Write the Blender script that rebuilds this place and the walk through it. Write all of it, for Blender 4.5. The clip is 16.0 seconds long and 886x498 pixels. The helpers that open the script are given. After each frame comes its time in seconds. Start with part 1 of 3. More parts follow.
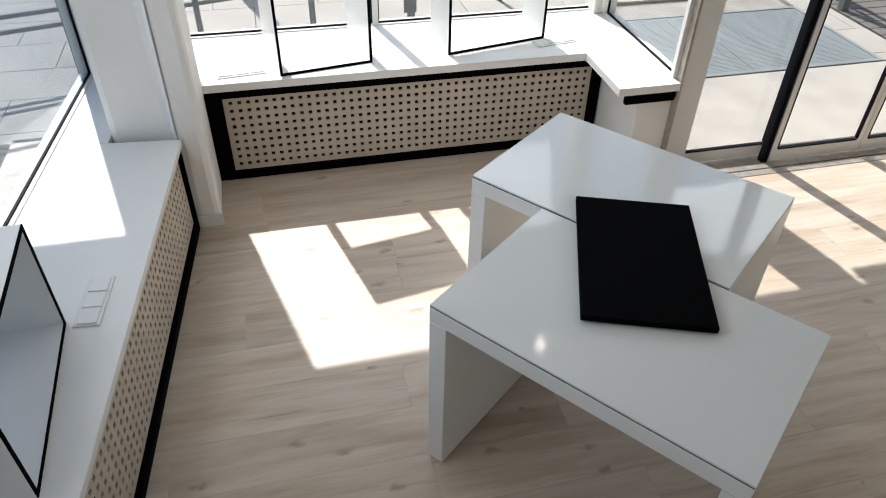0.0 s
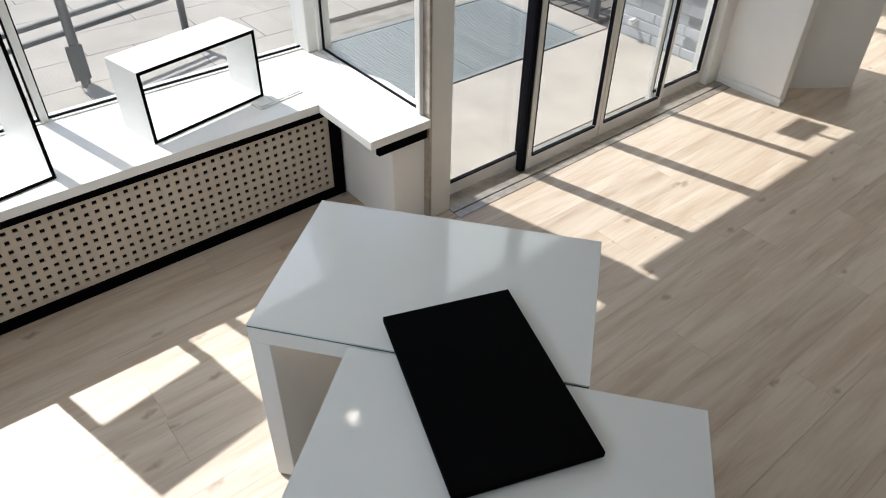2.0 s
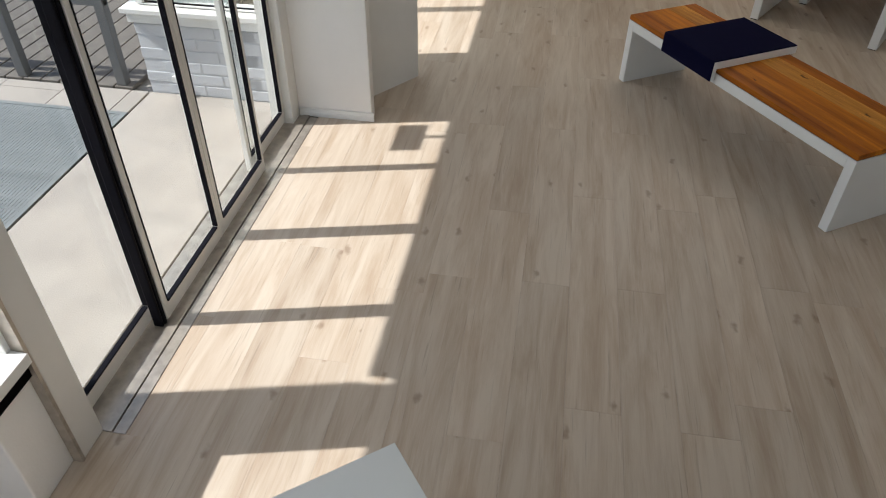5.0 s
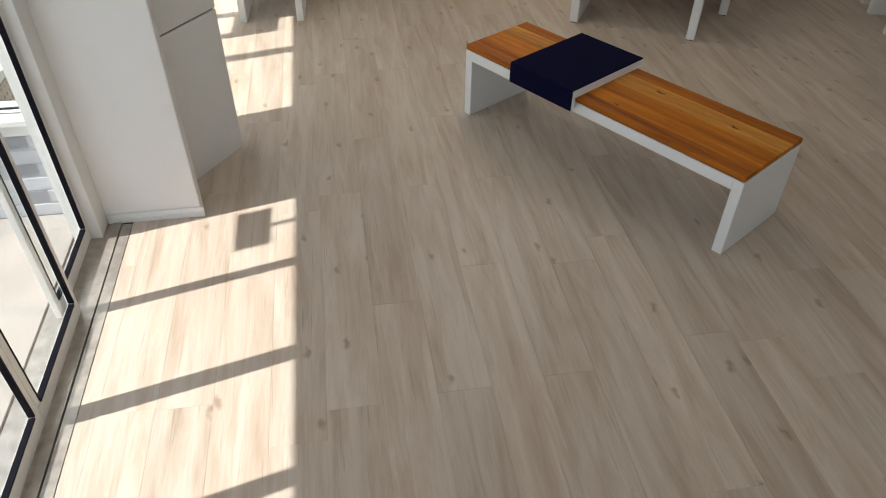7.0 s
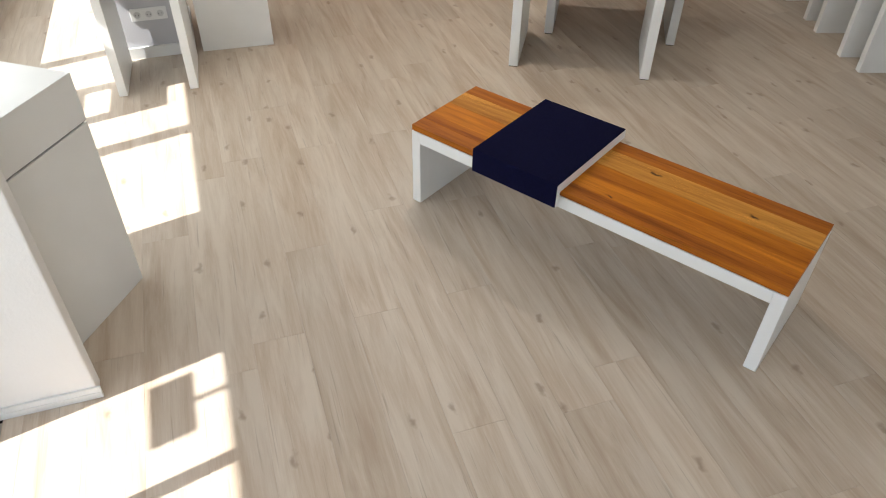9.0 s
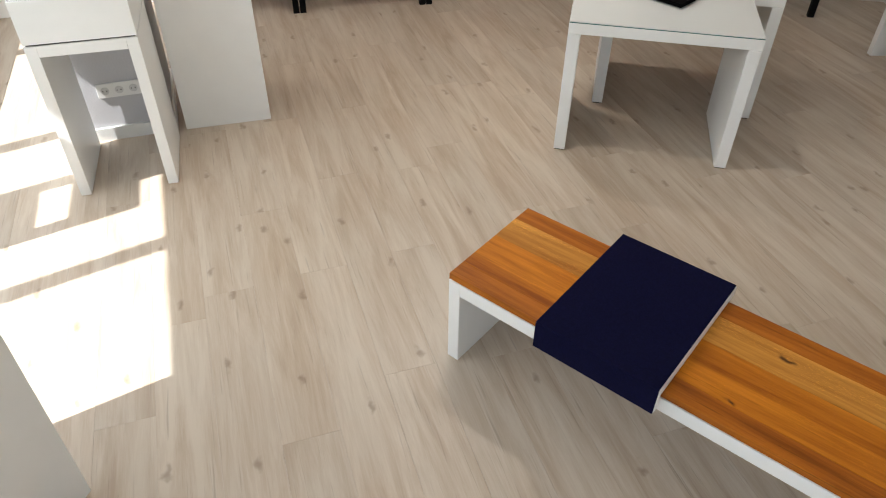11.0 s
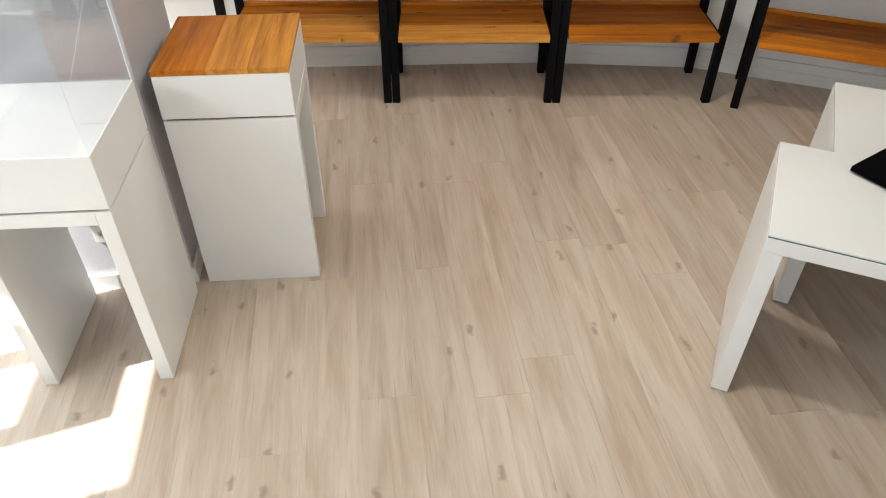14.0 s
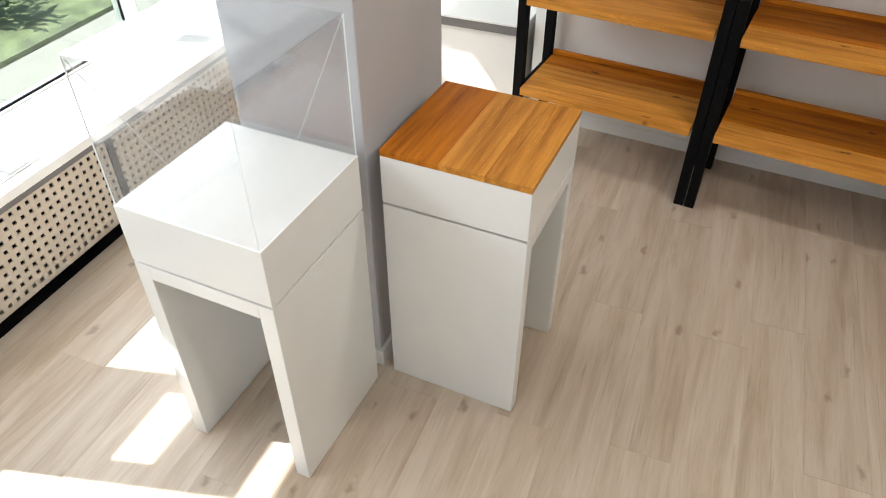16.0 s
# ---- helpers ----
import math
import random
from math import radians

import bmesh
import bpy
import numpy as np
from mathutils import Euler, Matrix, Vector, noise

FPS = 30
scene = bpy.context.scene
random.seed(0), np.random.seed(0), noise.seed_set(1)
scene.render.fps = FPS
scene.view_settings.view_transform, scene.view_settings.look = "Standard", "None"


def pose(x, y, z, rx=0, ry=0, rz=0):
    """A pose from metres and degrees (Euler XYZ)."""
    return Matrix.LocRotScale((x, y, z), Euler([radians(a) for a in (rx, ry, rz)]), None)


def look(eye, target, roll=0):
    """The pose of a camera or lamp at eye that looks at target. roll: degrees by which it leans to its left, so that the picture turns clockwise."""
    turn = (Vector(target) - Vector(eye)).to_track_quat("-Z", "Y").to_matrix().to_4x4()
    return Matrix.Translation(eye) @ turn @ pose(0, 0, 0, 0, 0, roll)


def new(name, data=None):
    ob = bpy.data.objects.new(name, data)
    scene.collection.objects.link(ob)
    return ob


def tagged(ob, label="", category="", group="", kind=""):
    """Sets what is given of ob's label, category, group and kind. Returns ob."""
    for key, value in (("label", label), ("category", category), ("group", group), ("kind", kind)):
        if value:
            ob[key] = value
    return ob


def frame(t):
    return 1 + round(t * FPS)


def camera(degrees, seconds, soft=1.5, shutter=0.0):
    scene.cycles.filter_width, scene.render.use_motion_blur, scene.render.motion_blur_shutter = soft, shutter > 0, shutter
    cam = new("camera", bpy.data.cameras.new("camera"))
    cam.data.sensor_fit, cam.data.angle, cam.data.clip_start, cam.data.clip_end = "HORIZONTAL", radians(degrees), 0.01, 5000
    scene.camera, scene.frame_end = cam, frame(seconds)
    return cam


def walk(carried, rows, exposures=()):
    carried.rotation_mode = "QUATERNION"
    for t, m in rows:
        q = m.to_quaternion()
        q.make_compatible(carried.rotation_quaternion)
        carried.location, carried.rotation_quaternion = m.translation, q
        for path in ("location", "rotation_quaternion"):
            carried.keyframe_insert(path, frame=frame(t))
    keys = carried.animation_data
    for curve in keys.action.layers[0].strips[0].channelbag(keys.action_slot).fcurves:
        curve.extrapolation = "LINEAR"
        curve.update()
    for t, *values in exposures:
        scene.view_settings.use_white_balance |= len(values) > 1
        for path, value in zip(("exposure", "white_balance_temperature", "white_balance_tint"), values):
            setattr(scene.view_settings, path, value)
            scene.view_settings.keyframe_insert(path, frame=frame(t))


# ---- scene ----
cam = camera(63.7, 16.0, soft=1.1)
PATH = [
    (0, (0.271, 0.116, 2.064), (0.655, 1.617, 0.799), 1.4),
    (0.5, (0.294, 0.269, 2.068), (0.871, 1.708, 0.804), 1.3),
    (1, (0.332, 0.423, 2.07), (1.068, 1.787, 0.806), 1.2),
    (1.5, (0.376, 0.582, 2.074), (1.228, 1.874, 0.808), 1.2),
    (2, (0.421, 0.739, 2.08), (1.412, 1.925, 0.81), 1.2),
    (2.5, (0.477, 0.891, 2.083), (1.613, 1.938, 0.812), 1.3),
    (3, (0.549, 1.027, 2.087), (1.815, 1.912, 0.816), 1.3),
    (3.5, (0.63, 1.161, 2.09), (2.007, 1.855, 0.816), 1.2),
    (4, (0.724, 1.283, 2.091), (2.192, 1.756, 0.817), 1.0),
    (6.5, (1.426, 1.718, 2.126), (2.957, 1.699, 0.839), 0.6),
    (7, (1.626, 1.766, 2.132), (3.136, 1.523, 0.843), 0.6),
    (7.5, (1.847, 1.816, 2.144), (3.302, 1.355, 0.852), 0.9),
    (8, (2.086, 1.83, 2.144), (3.53, 1.343, 0.849), 0.9),
    (8.5, (2.333, 1.83, 2.137), (3.776, 1.343, 0.84), 0.8),
    (9, (2.589, 1.825, 2.134), (4.029, 1.336, 0.836), 0.8),
    (11.5, (3.884, 1.583, 2.112), (5.326, 1.104, 0.813), 0.5),
    (12, (4.144, 1.512, 2.111), (5.586, 1.032, 0.81), 0.5),
    (12.5, (4.397, 1.415, 2.116), (5.846, 0.959, 0.814), 0.5),
    (13, (4.629, 1.334, 2.104), (6.091, 0.918, 0.804), 0.3),
    (13.5, (4.85, 1.264, 2.094), (6.331, 0.92, 0.794), 0.2),
    (14, (5.062, 1.203, 2.086), (6.573, 1.017, 0.788), -0.0),
    (14.5, (5.273, 1.165, 2.082), (6.795, 1.19, 0.784), -0.0),
    (15, (5.467, 1.133, 2.082), (6.977, 1.339, 0.786), 0.0),
    (15.5, (5.655, 1.115, 2.082), (7.132, 1.493, 0.786), 0.0),
    (16, (5.832, 1.104, 2.09), (7.25, 1.664, 0.795), 0.0),
]
walk(cam, [(t, look(eye, target, roll)) for t, eye, target, roll in PATH],
     exposures=[(0.0, 0.45), (0.5, 0.34), (1.5, 0.3), (3.5, 0.27), (4.2, 0.24), (6.5, 0.38), (7.0, 0.5), (7.5, 0.7), (8.0, 1.0), (9.0, 1.18), (11.5, 1.22), (12.5, 1.45), (14.5, 1.42), (16.0, 1.33)])


# ---- light ----
SUN_EL, SUN_X, SUN_Y = 50.8, -0.24, 0.97          # sun stands towards (SUN_X, SUN_Y)
world = bpy.data.worlds.new("sky")
scene.world = world
world.use_nodes = True
wn = world.node_tree.nodes
sky = wn.new("ShaderNodeTexSky")
sky.sky_type, sky.sun_disc = "NISHITA", False
sky.sun_elevation, sky.sun_rotation = radians(SUN_EL), math.atan2(SUN_X, SUN_Y)
world.node_tree.links.new(sky.outputs["Color"], wn["Background"].inputs["Color"])
wn["Background"].inputs["Strength"].default_value = 0.15
sun = new("sun", bpy.data.lights.new("sun", "SUN"))
sun.data.energy, sun.data.angle, sun.data.color = 5.0, radians(0.6), (1.0, 0.985, 0.965)
k = math.cos(radians(SUN_EL))
sun.matrix_world = look((0, 0, 9), (-SUN_X * k, -SUN_Y * k, 9 - math.sin(radians(SUN_EL))))


# lamps added to boost the sky's daylight, in the upper part of the window openings
def sky_lamp(x, y, w, yaw, watts, z=2.0, h=0.55, tilt=-65):
    la = new("window_fill", bpy.data.lights.new("window_fill", "AREA"))
    la.data.shape, la.data.size, la.data.size_y, la.data.energy, la.data.color = "RECTANGLE", w, h, watts, (0.93, 0.97, 1.0)
    la.matrix_world = pose(x, y, z, 0, 0, yaw) @ pose(0, 0, 0, tilt)
    return la


sky_lamp(0.95, 3.80, 2.0, 0, 6)
sky_lamp(3.4, 3.12, 2.1, 0, 8)
sky_lamp(6.9, 3.78, 4.2, 0, 27)
# stronger and more level fill, added to lift the far east wall
sky_lamp(-0.80, 1.9, 2.2, 84.4, 12, tilt=-84)


# ---- materials ----
def mat(name, color, rough=0.5, metal=0.0, var=0.06, scale=6.0, bump=0.0, bump_scale=60.0, spec=0.5, coat=0.0):
    m = bpy.data.materials.new(name)
    m.use_nodes = True
    nt = m.node_tree
    b = nt.nodes["Principled BSDF"]
    b.inputs["Roughness"].default_value, b.inputs["Metallic"].default_value = rough, metal
    b.inputs["Specular IOR Level"].default_value = spec
    b.inputs["Coat Weight"].default_value, b.inputs["Coat Roughness"].default_value = coat, 0.05
    tc = nt.nodes.new("ShaderNodeTexCoord")
    n = nt.nodes.new("ShaderNodeTexNoise")
    n.inputs["Scale"].default_value, n.inputs["Detail"].default_value = scale, 6
    nt.links.new(tc.outputs["Object"], n.inputs["Vector"])
    r = nt.nodes.new("ShaderNodeMapRange")
    r.inputs["From Min"].default_value, r.inputs["From Max"].default_value = 0.3, 0.7
    r.inputs["To Min"].default_value, r.inputs["To Max"].default_value = 1 - var, 1 + var
    nt.links.new(n.outputs["Fac"], r.inputs["Value"])
    mx = nt.nodes.new("ShaderNodeVectorMath")
    mx.operation = "SCALE"
    mx.inputs[0].default_value = color
    nt.links.new(r.outputs["Result"], mx.inputs["Scale"])
    nt.links.new(mx.outputs["Vector"], b.inputs["Base Color"])
    r2 = nt.nodes.new("ShaderNodeMapRange")
    r2.inputs["To Min"].default_value, r2.inputs["To Max"].default_value = max(0.0, rough - 0.08), min(1.0, rough + 0.08)
    nt.links.new(n.outputs["Fac"], r2.inputs["Value"])
    nt.links.new(r2.outputs["Result"], b.inputs["Roughness"])
    if bump:
        n2 = nt.nodes.new("ShaderNodeTexNoise")
        n2.inputs["Scale"].default_value, n2.inputs["Detail"].default_value = bump_scale, 4
        nt.links.new(tc.outputs["Object"], n2.inputs["Vector"])
        bp = nt.nodes.new("ShaderNodeBump")
        bp.inputs["Strength"].default_value, bp.inputs["Distance"].default_value = bump, 0.004
        nt.links.new(n2.outputs["Fac"], bp.inputs["Height"])
        nt.links.new(bp.outputs["Normal"], b.inputs["Normal"])
    return m


def wood(name, dark, light, streak=9.0, rough=0.45, knots=0.5, knot_color=(0.12, 0.06, 0.03), spread=0.18, coat=0.0, wave=0.35, cloud_scale=(1.6, 9.0, 9.0), knot_size=0.07, knot_scale=(3.4, 7.0, 1.0), crack=0.3, fleck=0.0, spec=0.5):
    """Wood with its grain along the object's own x, shifted and toned piece by piece."""
    m = bpy.data.materials.new(name)
    m.use_nodes = True
    nt = m.node_tree
    N, L = nt.nodes.new, nt.links.new
    b = nt.nodes["Principled BSDF"]
    tc, oi = N("ShaderNodeTexCoord"), N("ShaderNodeObjectInfo")
    off = N("ShaderNodeVectorMath"); off.operation = "SCALE"
    off.inputs[0].default_value = (37.0, 11.0, 23.0)
    L(oi.outputs["Random"], off.inputs["Scale"])
    add = N("ShaderNodeVectorMath"); add.operation = "ADD"
    L(tc.outputs["Object"], add.inputs[0]); L(off.outputs["Vector"], add.inputs[1])

    def noise_at(scale_vec, scale, detail, rough_=0.6, dist=0.0):
        mp = N("ShaderNodeMapping"); mp.inputs["Scale"].default_value = scale_vec
        L(add.outputs["Vector"], mp.inputs["Vector"])
        n = N("ShaderNodeTexNoise")
        n.inputs["Scale"].default_value, n.inputs["Detail"].default_value = scale, detail
        n.inputs["Roughness"].default_value, n.inputs["Distortion"].default_value = rough_, dist
        L(mp.outputs["Vector"], n.inputs["Vector"])
        return n
    cloud = noise_at(cloud_scale, 1.6, 5, 0.6, 0.5)
    grain = noise_at((0.8, 14.0, 14.0), streak, 6, 0.65, 0.3)
    fine = noise_at((2.0, 60.0, 60.0), streak, 3)
    mix = N("ShaderNodeMath"); mix.operation = "MULTIPLY_ADD"
    L(grain.outputs["Fac"], mix.inputs[0]); mix.inputs[1].default_value = wave
    sc = N("ShaderNodeMath"); sc.operation = "MULTIPLY"; sc.inputs[1].default_value = 1 - wave - 0.1
    L(cloud.outputs["Fac"], sc.inputs[0]); L(sc.outputs[0], mix.inputs[2])
    mix2 = N("ShaderNodeMath"); mix2.operation = "MULTIPLY_ADD"; mix2.inputs[1].default_value = 0.1
    L(fine.outputs["Fac"], mix2.inputs[0]); L(mix.outputs[0], mix2.inputs[2])
    ramp = N("ShaderNodeValToRGB")
    ramp.color_ramp.elements[0].position, ramp.color_ramp.elements[1].position = 0.36, 0.60
    ramp.color_ramp.elements[0].color, ramp.color_ramp.elements[1].color = (*dark, 1), (*light, 1)
    L(mix2.outputs[0], ramp.inputs["Fac"])
    split = noise_at((1.1, 34.0, 34.0), 3.0, 3, 0.5, 0.4)
    cr = N("ShaderNodeMapRange"); cr.inputs["From Min"].default_value, cr.inputs["From Max"].default_value = 0.63, 0.74
    cr.inputs["To Min"].default_value, cr.inputs["To Max"].default_value = 1.0, 1.0 - crack
    L(split.outputs["Fac"], cr.inputs["Value"])
    cracked = N("ShaderNodeVectorMath"); cracked.operation = "SCALE"
    L(ramp.outputs["Color"], cracked.inputs[0]); L(cr.outputs["Result"], cracked.inputs["Scale"])
    if fleck:
        ray = noise_at((14.0, 34.0, 34.0), 2.2, 1, 0.5, 2.4)
        gate = noise_at((2.0, 7.0, 7.0), 1.5, 2)
        band = N("ShaderNodeMath"); band.operation = "COMPARE"; band.inputs[1].default_value, band.inputs[2].default_value = 0.5, 0.014
        L(ray.outputs["Fac"], band.inputs[0])
        gate_map = N("ShaderNodeMapRange"); gate_map.inputs["From Min"].default_value, gate_map.inputs["From Max"].default_value = 0.45, 0.65
        gate_map.inputs["To Max"].default_value = fleck
        L(gate.outputs["Fac"], gate_map.inputs["Value"])
        fl = N("ShaderNodeMath"); fl.operation = "MULTIPLY_ADD"; fl.inputs[2].default_value = 1.0
        L(band.outputs[0], fl.inputs[0]); L(gate_map.outputs["Result"], fl.inputs[1])
        lit = N("ShaderNodeVectorMath"); lit.operation = "SCALE"
        L(cracked.outputs["Vector"], lit.inputs[0]); L(fl.outputs[0], lit.inputs["Scale"])
        cracked = lit
    # tone by piece
    tone = N("ShaderNodeMapRange")
    tone.inputs["To Min"].default_value, tone.inputs["To Max"].default_value = 1 - spread, 1 + spread
    L(oi.outputs["Random"], tone.inputs["Value"])
    toned = N("ShaderNodeVectorMath"); toned.operation = "SCALE"
    L(cracked.outputs["Vector"], toned.inputs[0]); L(tone.outputs["Result"], toned.inputs["Scale"])
    b.inputs["Specular IOR Level"].default_value = spec
    # knots
    mp = N("ShaderNodeMapping"); mp.inputs["Scale"].default_value = knot_scale
    L(add.outputs["Vector"], mp.inputs["Vector"])
    wob = N("ShaderNodeTexNoise"); wob.inputs["Scale"].default_value = 22
    L(add.outputs["Vector"], wob.inputs["Vector"])
    wv = N("ShaderNodeVectorMath"); wv.operation = "MULTIPLY_ADD"
    wv.inputs[1].default_value = (0.24, 0.24, 0.0)
    L(wob.outputs["Color"], wv.inputs[0]); L(mp.outputs["Vector"], wv.inputs[2])
    vo = N("ShaderNodeTexVoronoi"); vo.voronoi_dimensions = "2D"; vo.inputs["Scale"].default_value = 1.0
    L(wv.outputs["Vector"], vo.inputs["Vector"])
    kr = N("ShaderNodeMapRange"); kr.interpolation_type = "SMOOTHSTEP"
    kr.inputs["From Min"].default_value, kr.inputs["From Max"].default_value = 0.01, knot_size
    kr.inputs["To Min"].default_value, kr.inputs["To Max"].default_value = knots, 0.0
    L(vo.outputs["Distance"], kr.inputs["Value"])
    pick = N("ShaderNodeSeparateColor"); L(vo.outputs["Color"], pick.inputs["Color"])
    gt = N("ShaderNodeMath"); gt.operation = "GREATER_THAN"; gt.inputs[1].default_value = 0.58
    L(pick.outputs["Red"], gt.inputs[0])
    kf = N("ShaderNodeMath"); kf.operation = "MULTIPLY"
    L(kr.outputs["Result"], kf.inputs[0]); L(gt.outputs[0], kf.inputs[1])
    km = N("ShaderNodeMix"); km.data_type = "RGBA"
    L(kf.outputs[0], km.inputs["Factor"]); L(toned.outputs["Vector"], km.inputs["A"]); km.inputs["B"].default_value = (*knot_color, 1)
    L(km.outputs["Result"], b.inputs["Base Color"])
    rr = N("ShaderNodeMapRange")
    rr.inputs["To Min"].default_value, rr.inputs["To Max"].default_value = rough - 0.1, rough + 0.12
    L(grain.outputs["Fac"], rr.inputs["Value"]); L(rr.outputs["Result"], b.inputs["Roughness"])
    b.inputs["Coat Weight"].default_value, b.inputs["Coat Roughness"].default_value = coat, 0.38
    bp = N("ShaderNodeBump"); bp.inputs["Strength"].default_value, bp.inputs["Distance"].default_value = 0.12, 0.002
    L(mix2.outputs[0], bp.inputs["Height"]); L(bp.outputs["Normal"], b.inputs["Normal"])
    return m


def glass(name, tint=(1, 1, 1), rough=0.0, gloss=0.025, glare=0.0):
    """Thin pane: mostly clear, with a mirror gloss that grows at grazing angles."""
    m = bpy.data.materials.new(name)
    m.use_nodes = True
    nt = m.node_tree
    nt.nodes.remove(nt.nodes["Principled BSDF"])
    t, g = nt.nodes.new("ShaderNodeBsdfTransparent"), nt.nodes.new("ShaderNodeBsdfGlossy")
    t.inputs["Color"].default_value = (*tint, 1)
    g.inputs["Roughness"].default_value = rough
    lw = nt.nodes.new("ShaderNodeLayerWeight"); lw.inputs["Blend"].default_value = 0.5
    pw = nt.nodes.new("ShaderNodeMath"); pw.operation = "POWER"; pw.inputs[1].default_value = 4.5
    f = nt.nodes.new("ShaderNodeMath"); f.operation = "MULTIPLY_ADD"; f.inputs[1].default_value, f.inputs[2].default_value = 0.5, gloss
    nt.links.new(lw.outputs["Facing"], pw.inputs[0]); nt.links.new(pw.outputs[0], f.inputs[0])
    sh = nt.nodes.new("ShaderNodeMixShader")
    nt.links.new(f.outputs[0], sh.inputs["Fac"])
    nt.links.new(t.outputs["BSDF"], sh.inputs[1]); nt.links.new(g.outputs["BSDF"], sh.inputs[2])
    out = sh
    # pale diffuse mix painted in for the milky reflections on a pane
    if glare:
        haze = nt.nodes.new("ShaderNodeBsdfDiffuse"); haze.inputs["Color"].default_value = (0.8, 0.8, 0.8, 1)
        nz = nt.nodes.new("ShaderNodeTexNoise"); nz.inputs["Scale"].default_value, nz.inputs["Detail"].default_value = 5.0, 4
        fr = nt.nodes.new("ShaderNodeMath"); fr.operation = "MULTIPLY"; fr.inputs[1].default_value = 2 * glare
        out = nt.nodes.new("ShaderNodeMixShader")
        nt.links.new(nz.outputs["Fac"], fr.inputs[0]); nt.links.new(fr.outputs[0], out.inputs["Fac"])
        nt.links.new(sh.outputs["Shader"], out.inputs[1]); nt.links.new(haze.outputs["BSDF"], out.inputs[2])
    nt.links.new(out.outputs["Shader"], nt.nodes["Material Output"].inputs["Surface"])
    return m


M_FLOOR = wood("bleached_oak_plank", (0.395, 0.303, 0.22), (0.54, 0.463, 0.377), streak=5.0, rough=0.5, knots=0.55, knot_color=(0.18, 0.108, 0.06), spread=0.065, wave=0.16, cloud_scale=(0.9, 8.0, 8.0), knot_size=0.105, knot_scale=(2.5, 5.2, 1.0), crack=0.24, coat=0.3)


def oak(name, dark, light, fleck, crack=0.35):
    return wood(name, dark, light, streak=3.2, rough=0.5, knots=0.92, knot_color=(0.05, 0.016, 0.006), spread=0.12, wave=0.34, fleck=fleck, cloud_scale=(0.7, 9.0, 9.0), knot_size=0.09, knot_scale=(2.4, 7.0, 1.0), crack=crack, spec=0.16)


M_OAK = oak("oiled_oak", (0.23, 0.055, 0.003), (0.57, 0.19, 0.012), 0.25)
M_OAK_PALE = oak("pale_flecked_oak", (0.33, 0.115, 0.014), (0.68, 0.31, 0.055), 0.6)
M_OAK_DEEP = oak("deep_red_oak", (0.17, 0.038, 0.003), (0.44, 0.135, 0.012), 0.15, 0.45)
M_WHITE = mat("white_lacquer", (0.78, 0.78, 0.76), 0.32, var=0.02, bump=0.03, bump_scale=300)
M_TOP = mat("white_back_glass", (0.66, 0.68, 0.67), 0.06, var=0.015, scale=3.0)
M_WALL = mat("white_wall_paint", (0.80, 0.79, 0.77), 0.75, var=0.03, scale=2.5, bump=0.25, bump_scale=90)
M_GREYWALL = mat("pale_grey_wall_paint", (0.50, 0.50, 0.52), 0.75, var=0.03, scale=2.5, bump=0.25, bump_scale=90)
M_FRAME = mat("white_metal_frame", (0.72, 0.71, 0.68), 0.4, var=0.03, bump=0.02)
M_BLACK = mat("black_matt_board", (0.0022, 0.0022, 0.0025), 0.85, var=0.15, spec=0.03)
M_STEEL = mat("black_powder_steel", (0.0035, 0.0035, 0.004), 0.65, var=0.15, bump=0.1, bump_scale=400, spec=0.08)
M_RUBBER = mat("black_brush_seal", (0.004, 0.004, 0.007), 0.6, var=0.2, spec=0.1)
M_NAVY = mat("navy_felt", (0.0048, 0.0050, 0.023), 0.95, var=0.25, scale=160, bump=0.35, bump_scale=500, spec=0.05)
M_PERF = mat("perforated_beech_sheet", (0.55, 0.475, 0.385), 0.55, var=0.06, scale=4)
M_GREYRAIL = mat("grey_rail_board", (0.16, 0.155, 0.155), 0.55, var=0.08, bump=0.05)
# near-black colour painted for shade in gaps, holes and behind the sheets
M_DARK = mat("painted_gap_shade", (0.02, 0.018, 0.016), 0.9)
M_PLASTIC = mat("white_plastic", (0.75, 0.75, 0.73), 0.3, var=0.02)
M_HOLE = mat("socket_recess_shade", (0.56, 0.56, 0.55), 0.4)
M_ALU = mat("worn_aluminium_track", (0.42, 0.38, 0.33), 0.4, metal=0.6, var=0.2, scale=20, bump=0.1)
M_SLAB = mat("pale_concrete_slab", (0.36, 0.325, 0.29), 0.85, var=0.12, scale=3.0, bump=0.4, bump_scale=120)
M_JOINT = mat("sandy_joint", (0.27, 0.245, 0.215), 0.95, var=0.2, bump=0.4)
M_GRATE = mat("galvanised_grating", (0.20, 0.215, 0.215), 0.55, metal=0.1, var=0.15, scale=12)
M_GRATEBED = mat("grating_bed", (0.18, 0.19, 0.19), 0.9)
M_BRICK = mat("white_painted_brick", (0.52, 0.53, 0.55), 0.8, var=0.06, scale=9, bump=0.6, bump_scale=60)
M_DECK = mat("weathered_deck_board", (0.13, 0.115, 0.10), 0.8, var=0.25, scale=14, bump=0.4)
M_RAIL = mat("grey_painted_rail", (0.10, 0.105, 0.11), 0.5, var=0.12, bump=0.1)
M_GRASS = mat("lawn", (0.17, 0.19, 0.095), 0.95, var=0.5, scale=7.0, bump=1.0, bump_scale=40)
M_LEAF = mat("leaf_green", (0.10, 0.14, 0.05), 0.6, var=0.4, scale=8)
M_FACADE = mat("far_facade_plaster", (0.45, 0.42, 0.38), 0.85, var=0.1, scale=0.6, bump=0.2)
M_LAMP = mat("lamp_lens", (0.9, 0.9, 0.88), 0.5)
